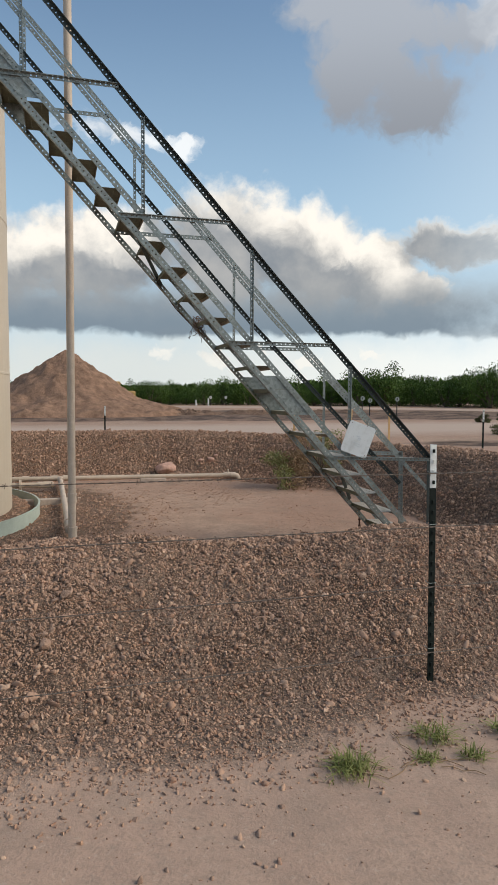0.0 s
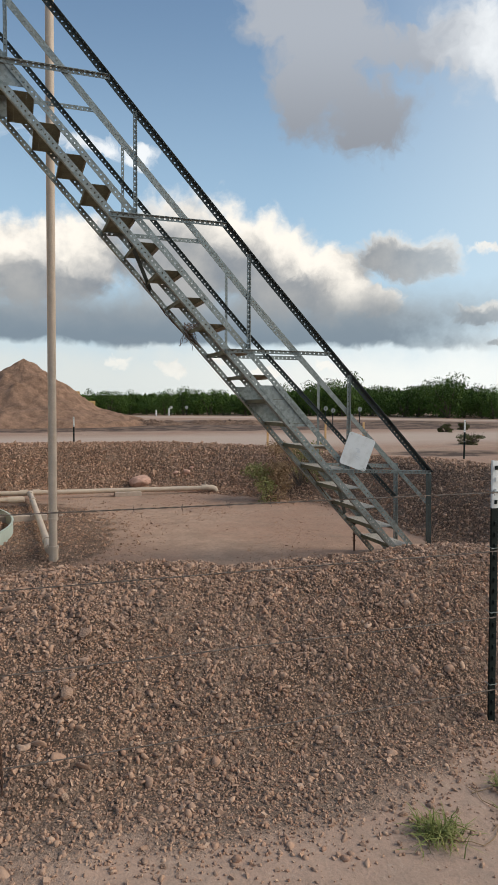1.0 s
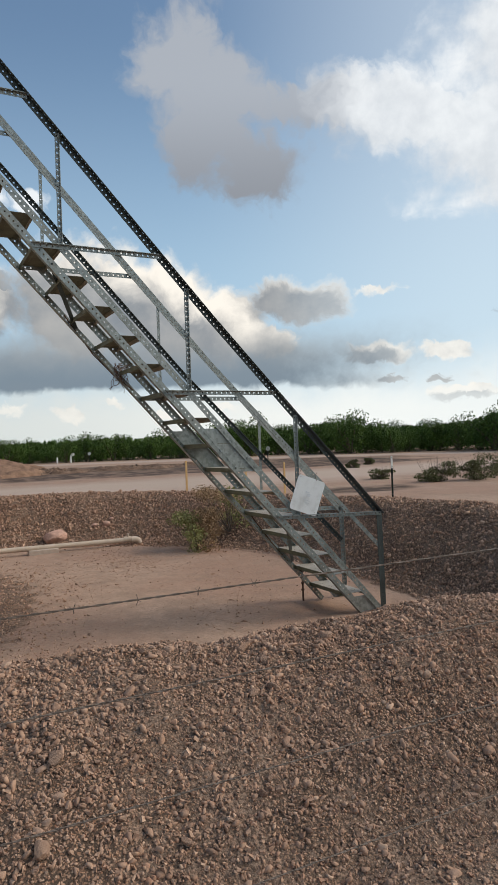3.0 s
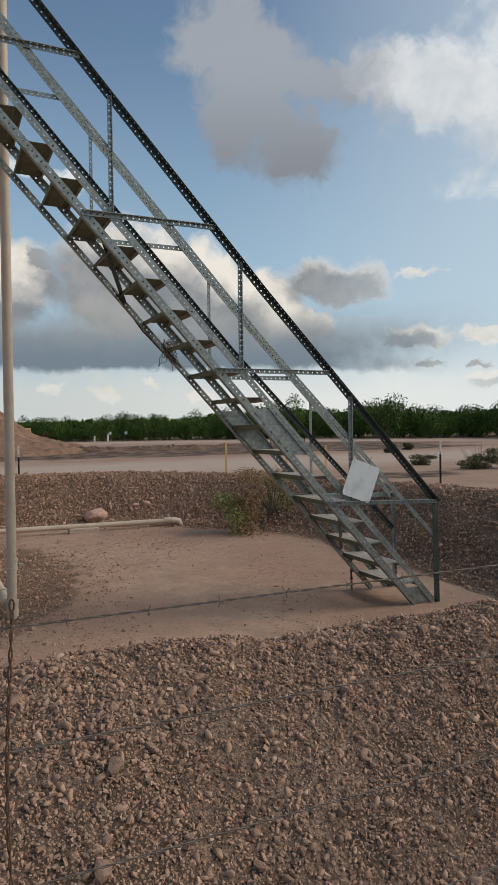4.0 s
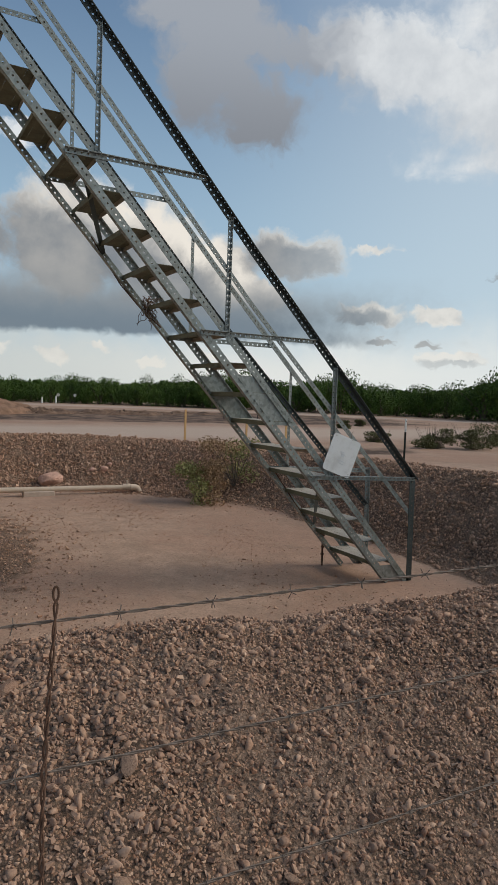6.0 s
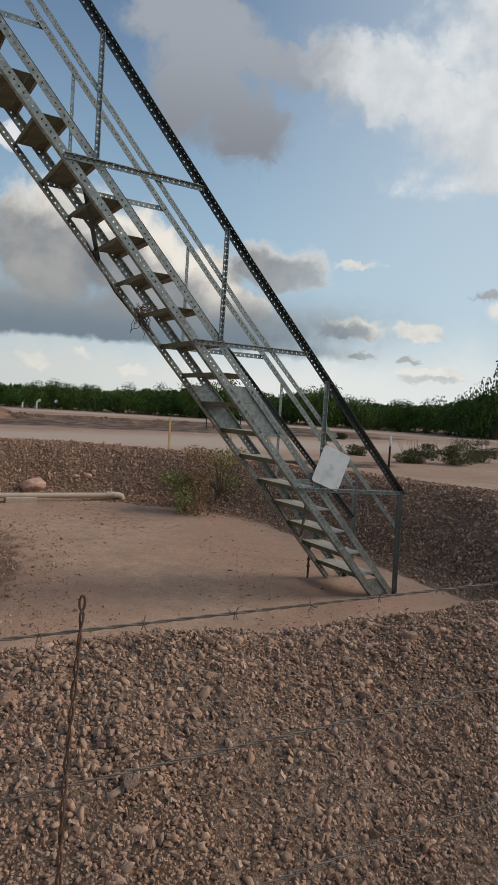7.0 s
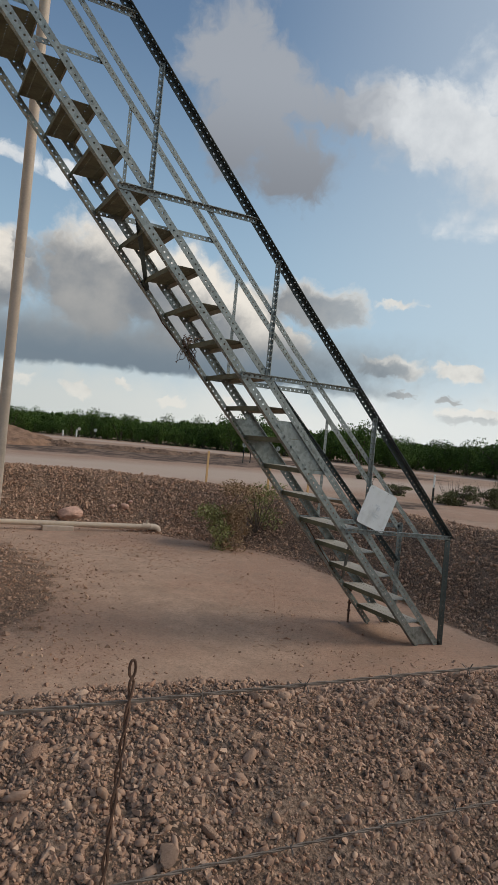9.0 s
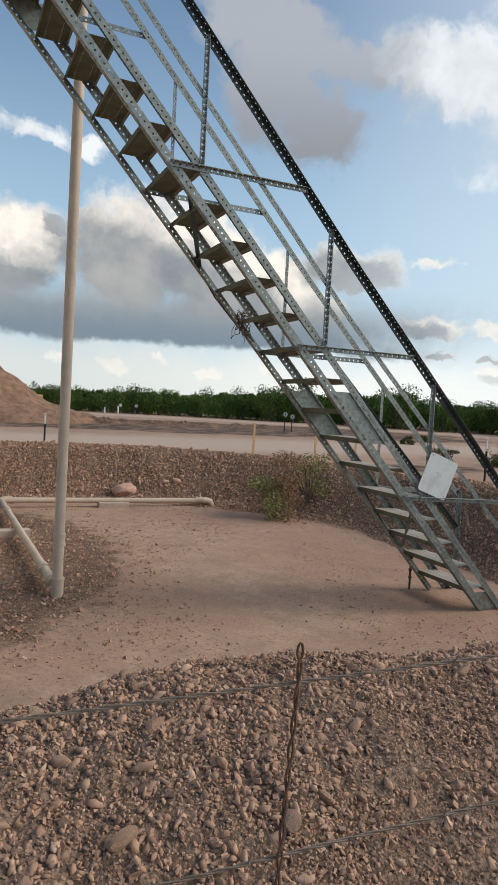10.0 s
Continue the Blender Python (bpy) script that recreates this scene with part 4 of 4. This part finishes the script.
def bush(name, x, y, w, h, mats, count, seed, label, leaf=0.05):
    rng = np.random.default_rng(seed)
    b = tagged(new(name), label, "bush", "low scrub")
    b.location = (x, y, float(height(x, y)))
    stems = []
    lumps = []
    for k in range(16):
        a, out, z = rng.uniform(0, 6.28), rng.uniform(0.1, 0.9), rng.uniform(0.08, 0.85) ** 1.2
        c = (out * w / 2 * math.cos(a), out * w / 2.4 * math.sin(a), z * h)
        stems.append(tube([(0, 0, -0.03), (c[0] * 0.5, c[1] * 0.5, c[2] * 0.55), (c[0] * 1.1, c[1] * 1.1, c[2] * 1.08)], [0.010, 0.006, 0.002], 5))
        lumps.append((c, (w * 0.17, w * 0.17, h * 0.16)))
    for k in range(40 if name == "scrub_bush" else 0):
        a, out, z = rng.uniform(0, 6.28), rng.uniform(0.15, 1.0), rng.uniform(0.6, 1.2)
        c = (out * w / 2 * math.cos(a), out * w / 2.4 * math.sin(a), z * h)
        stems.append(tube([(c[0] * 0.3, c[1] * 0.3, 0), (c[0] * 0.75, c[1] * 0.75, c[2] * 0.55), c], [0.006, 0.004, 0.0015], 4))
    part("stems", merge(*stems), M_BARK, b)
    for k, mt in enumerate(mats):
        mine = [l for l in lumps if len(mats) == 1 or (l[0][0] < -0.02 * w) == (k == 0)] or lumps
        part("foliage", leaf_cloud(rng, mine, count // len(mats), leaf), mt, b)
    return b


bush("weed_bush", 4.2, 11.85, 1.15, 0.92, [M_SCRUB, M_DRY], 3800, 3, "scraggly green weed growing at the berm foot", 0.024)
bush("dry_weed", 4.88, 11.95, 1.25, 0.9, [M_DRY, M_SCRUB], 3800, 4, "dry brown weed tangle at the berm foot", 0.022)
for k, (x, y, w, h) in enumerate(((16.9, 19.6, 1.6, 0.78), (18.3, 19.1, 1.9, 0.80), (16.9, 22.7, 1.2, 0.46), (21.5, 20.5, 2.2, 1.0), (23.4, 33.5, 0.9, 0.5), (26.5, 36, 0.9, 0.5))):
    bush("scrub_bush", x, y, w, h, [M_SHRUB, M_SHRUB], 1400 if k == 2 else 3000, 60 + k, "low grey-green scrub bush on the sandy flat", 0.04)


def grass_tuft(x, y, w, h, count, seed, label):
    rng = np.random.default_rng(seed)
    v, f = [], []
    for k in range(int(count * 1.4)):
        a, lean, hh = rng.uniform(0, 6.28), rng.uniform(0.2, 1.2), h * rng.uniform(0.35, 0.9)
        ox, oy = rng.normal(0, w * 0.18, 2)
        dx, dy = math.cos(a) * lean * w * 0.6, math.sin(a) * lean * w * 0.6
        sx, sy = -math.sin(a) * 0.0027, math.cos(a) * 0.0027
        b = len(v)
        for s, wd in ((0, 1), (0.5, 0.8), (0.85, 0.4)):
            zz = hh * (s * 1.5 - 0.62 * s * s * (0.5 + lean))
            px, py = ox + dx * s * s, oy + dy * s * s
            v += [(px - sx * wd, py - sy * wd, zz), (px + sx * wd, py + sy * wd, zz)]
        v.append((ox + dx, oy + dy, hh * (1.5 - 0.62 * (0.5 + lean)) * 0.95))
        f += [(b, b + 1, b + 3, b + 2), (b + 2, b + 3, b + 5, b + 4), (b + 4, b + 5, b + 6)]
    g = tagged(part("grass_tuft", (v, [], f), M_GRASS), label, "grass", "grass tufts", kind="stuff")
    g.location = (x, y, float(height(x, y)) - 0.01)


for k, (x, y, w, h, c) in enumerate(((1.25, 2.36, 0.19, 0.11, 150), (1.60, 2.36, 0.12, 0.06, 70), (1.80, 2.32, 0.13, 0.07, 60), (1.72, 2.50, 0.24, 0.11, 70), (2.05, 2.45, 0.16, 0.09, 60))):
    grass_tuft(x, y, w, h, c, 80 + k, "small green grass tuft in the sand")
random.seed(21)
runners = []
for k in range(14):
    x, y = random.uniform(1.15, 2.1), random.uniform(2.25, 2.55)
    a = random.uniform(0, 6.28)
    pts = []
    for s in range(5):
        pts.append((x, y, float(height(x, y)) + 0.004 + 0.006 * (s % 2)))
        a += random.uniform(-0.5, 0.5)
        x, y = x + 0.045 * math.cos(a), y + 0.045 * math.sin(a)
    runners.append(tube(pts, 0.0018, 4))
tagged(part("grass_runners", merge(*runners), M_DRY), "thin dry grass runners lying on the sand", "grass", kind="stuff")

# ---- boulder and gravel ----


def ico(sub):
    bm = bmesh.new()
    bmesh.ops.create_icosphere(bm, subdivisions=sub, radius=1.0)
    bm.verts.ensure_lookup_table()
    v = np.array([tuple(q.co) for q in bm.verts])
    f = np.array([[q.index for q in face.verts] for face in bm.faces])
    bm.free()
    return v, f


ICO1, ICO2, ICO3 = ico(1), ico(2), ico(3)
CHIP = (np.array([(x, y, z) for x in (-0.8, 0.8) for y in (-0.8, 0.8) for z in (-0.8, 0.8)]), np.array([(0, 1, 3), (0, 3, 2), (4, 6, 7), (4, 7, 5), (0, 4, 5), (0, 5, 1), (2, 3, 7), (2, 7, 6), (0, 2, 6), (0, 6, 4), (1, 5, 7), (1, 7, 3)]))


def lump_mesh(seed, tpl, rough=0.18, squash=(1, 0.8, 0.6)):
    v, f = tpl
    rng = np.random.default_rng(seed)
    p = v.copy()
    for k in range(12):
        d = rng.normal(size=3)
        d /= np.linalg.norm(d)
        cut = rng.uniform(0.42, 0.85)
        over = np.maximum(p @ d - cut, 0)
        p -= over[:, None] * d * 0.85
    p += rng.normal(0, rough * 0.12, p.shape)
    return p * np.array(squash), f


pv, pf = lump_mesh(2, ICO3, 0.2, (0.26, 0.2, 0.165))
b = tagged(part("boulder", (pv.tolist(), [], pf.tolist()), M_BOULDER, smooth_shade=True), "rounded pinkish boulder lying on the berm slope", "boulder")
b.location = (2.25, 13.93, float(height(2.25, 13.93)) + 0.055)
for k, (x, y, s) in enumerate(((3.15, 13.85, 0.11), (2.95, 13.9, 0.07), (3.28, 13.95, 0.06))):
    pv, pf = lump_mesh(5 + k, ICO2, 0.2, (s, s * 0.7, s * 0.7))
    b = tagged(part("rock", (pv.tolist(), [], pf.tolist()), M_BOULDER, smooth_shade=True), "pale rounded rock at the foot of the berm", "rock", "berm foot rocks")
    b.location = (x, y, float(height(x, y)) + s * 0.3)


def scatter(name, label, seed, n, xr, yr, r_mid, r_spread, r_max, keep, tpl=ICO1, bury=0.25, facets=False):
    rng = np.random.default_rng(seed)
    x, y = rng.uniform(*xr, n), rng.uniform(*yr, n)
    ok = rng.uniform(size=n) < keep(x, y)
    x, y = x[ok], y[ok]
    m = len(x)
    r = np.minimum(r_mid * np.exp(rng.normal(0, r_spread, m)), r_max)
    v, f = tpl
    s = r[:, None] * np.stack([rng.uniform(0.95, 1.75, m), rng.uniform(0.75, 1.15, m), rng.uniform(0.45, 0.85, m)], -1)
    q = rng.normal(size=(m, 4))
    q[:, 1:3] *= 0.8
    q /= np.linalg.norm(q, axis=1)[:, None]
    w, i, j, k = q.T
    R = np.stack([1 - 2 * (j * j + k * k), 2 * (i * j - k * w), 2 * (i * k + j * w), 2 * (i * j + k * w), 1 - 2 * (i * i + k * k), 2 * (j * k - i * w), 2 * (i * k - j * w), 2 * (j * k + i * w), 1 - 2 * (i * i + j * j)], -1).reshape(m, 3, 3)
    jag = 0.42 if len(v) == 8 else 0.24 if len(v) < 40 else 0.10
    cut = np.stack([lump_mesh(seed * 50 + k, tpl, 0.2, (1, 1, 1))[0] for k in range(16)])[rng.integers(0, 16, m)] if len(v) > 8 else v[None]
    local = (cut * (1 + rng.uniform(-jag, jag * 0.7, (m, len(v), 1))) + rng.normal(0, jag * 0.3, (m, len(v), 3))) * s[:, None]
    p = np.einsum("mab,mvb->mva", R, local)
    p += np.stack([x, y, height(x, y) + r * (0.55 - bury)], -1)[:, None]
    verts = p.reshape(-1, 3)
    faces = (f[None] + (np.arange(m) * len(v))[:, None, None]).reshape(-1, 3)
    me = bpy.data.meshes.new(name)
    me.vertices.add(len(verts))
    me.vertices.foreach_set("co", verts.astype(np.float32).ravel())
    me.loops.add(faces.size)
    me.loops.foreach_set("vertex_index", faces.astype(np.int32).ravel())
    me.polygons.add(len(faces))
    me.polygons.foreach_set("loop_start", np.arange(0, faces.size, 3, dtype=np.int32))
    me.update(calc_edges=True)
    if facets:
        me.shade_flat()
    else:
        me.shade_smooth()
    me.materials.append(M_STONES)
    return tagged(new(name, me), label, "gravel", kind="stuff")


def near_keep(x, y):
    d = crest_distance(x, y)
    return np.interp(x, [-1.4, -1.0, 3.9, 4.5], [0.15, 1, 1, 0.15]) * np.interp(d, [-1.6, -0.6, 0.4, 1.15, 1.45, 1.75, 2.0], [0.0, 0.8, 1.0, 0.95, 0.6, 0.12, 0.0]) * (0.72 + 0.28 * lattice(x * 1.6, y * 1.6, 41))


scatter("near_gravel", "loose brown and grey gravel on the near berm", 1, 50000, (-1.4, 4.5), (2.05, 4.75), 0.0082, 0.42, 0.022, near_keep, ICO1, 0.5)
scatter("near_chips", "angular brown stone chips on the near berm", 7, 90000, (-1.4, 4.5), (2.05, 4.75), 0.0042, 0.45, 0.010, near_keep, CHIP, 0.25, True)
scatter("near_cobbles", "larger worn stones in the near berm", 2, 2200, (-1.4, 4.5), (2.2, 4.75), 0.0155, 0.34, 0.034, near_keep, ICO2, 0.6)
scatter("side_gravel", "dark washed gravel on the side berm", 3, 46000, (3.6, 8.0), (4.0, 13.5), 0.0132, 0.42, 0.036, lambda x, y: np.interp(crest_distance(x, y), [-1.55, -1.25, 0.6, 1.2], [0, 1, 1, 0]), ICO1, 0.30)
scatter("far_gravel", "coarse brown gravel on the far berm", 4, 60000, (-3, 7.5), (12.5, 16.2), 0.0112, 0.42, 0.034, lambda x, y: np.interp(crest_distance(x, y), [-1.65, -1.3, 0.4, 0.8], [0, 1, 1, 0]), CHIP, 0.45, True)
scatter("tank_gravel", "fine dark gravel round the tank", 5, 26000, (-3, 2.4), (6.5, 12.5), 0.0078, 0.45, 0.024, lambda x, y: np.interp(np.hypot(x + 3.06, y - 10.2), [2.5, 2.5001, 3.5, 5.0], [0, 1, 0.75, 0]), CHIP, 0.5, True)
scatter("pit_pebbles", "scattered pebbles on the pit floor", 6, 36000, (-1, 5.2), (5.5, 13.5), 0.0040, 0.55, 0.020, lambda x, y: np.where(crest_distance(x, y) < -1.4, np.clip(0.3 + 0.9 * lattice(x * 1.1, y * 1.1, 44), 0.08, 1), 0), CHIP, 0.6, True)
scatter("sand_pebbles", "a few stones lying on the near sand", 8, 620, (-0.6, 2.6), (1.55, 2.5), 0.0045, 0.65, 0.018, lambda x, y: 0.5 + 0.5 * lattice(x * 3, y * 3, 45), ICO2, 0.45)

scatter("berm_gravel", "gravel on the rest of the berm", 9, 30000, (-14.5, 8), (2.4, 16.8), 0.024, 0.35, 0.05, lambda x, y: np.interp(crest_distance(x, y), [-1.5, -1.2, 1.1, 1.6], [0, 1, 1, 0]) * ((x < -1.2) | (x > 4.3) & (y < 4.3) | (crest_distance(x, y) > 0.3) & (y > 5)), CHIP, 0.5, True)

# single stones on the stretch of berm beside the walk
stone_meshes = []
for k in range(14):
    pv, pf = lump_mesh(100 + k, ICO2, 0.15, (1.0, random.uniform(0.6, 0.9), random.uniform(0.5, 0.75)))
    sm = bpy.data.meshes.new("stone")
    sm.from_pydata(pv.tolist(), [], pf.tolist())
    sm.shade_smooth()
    sm.set_sharp_from_angle(angle=radians(28))
    sm.materials.append(M_STONE)
    stone_meshes.append(sm)
random.seed(33)
made = 0
while made < 280:
    x, y = random.uniform(-1.1, 3.2), random.uniform(2.5, 4.6)
    if random.random() > float(near_keep(x, y)) * 1.1:
        continue
    r = min(0.045, 0.0165 * math.exp(random.gauss(0, 0.42)))
    s = new("stone", random.choice(stone_meshes))
    s.parent = ground
    s.matrix_basis = pose(x, y, float(height(x, y)) + r * 0.02, random.uniform(-30, 30), random.uniform(-30, 30), random.uniform(0, 360)) @ Matrix.Diagonal((r, r, r, 1))
    made += 1

# a few larger stones that lie together on the crest and slope
for x, y, r, stretch, turn in ((0.124, 3.56, 0.036, 1.9, 70), (1.13, 4.05, 0.05, 1.3, 10), (1.25, 4.03, 0.042, 1.1, 60), (1.0, 3.69, 0.03, 1.2, 30), (0.26, 3.62, 0.028, 1.3, 100), (-0.33, 3.62, 0.045, 1.2, 20), (0.02, 3.3, 0.035, 1.5, 80), (0.5, 3.25, 0.03, 1.2, 140), (1.56, 3.93, 0.034, 1.2, 15), (-0.15, 3.95, 0.04, 1.1, 50)):
    s = new("stone", stone_meshes[made % len(stone_meshes)])
    s.parent = ground
    s.matrix_basis = pose(x, y, float(height(x, y)) + r * 0.2, 20, -10, turn) @ Matrix.Diagonal((r * stretch, r, r, 1))
    made += 3
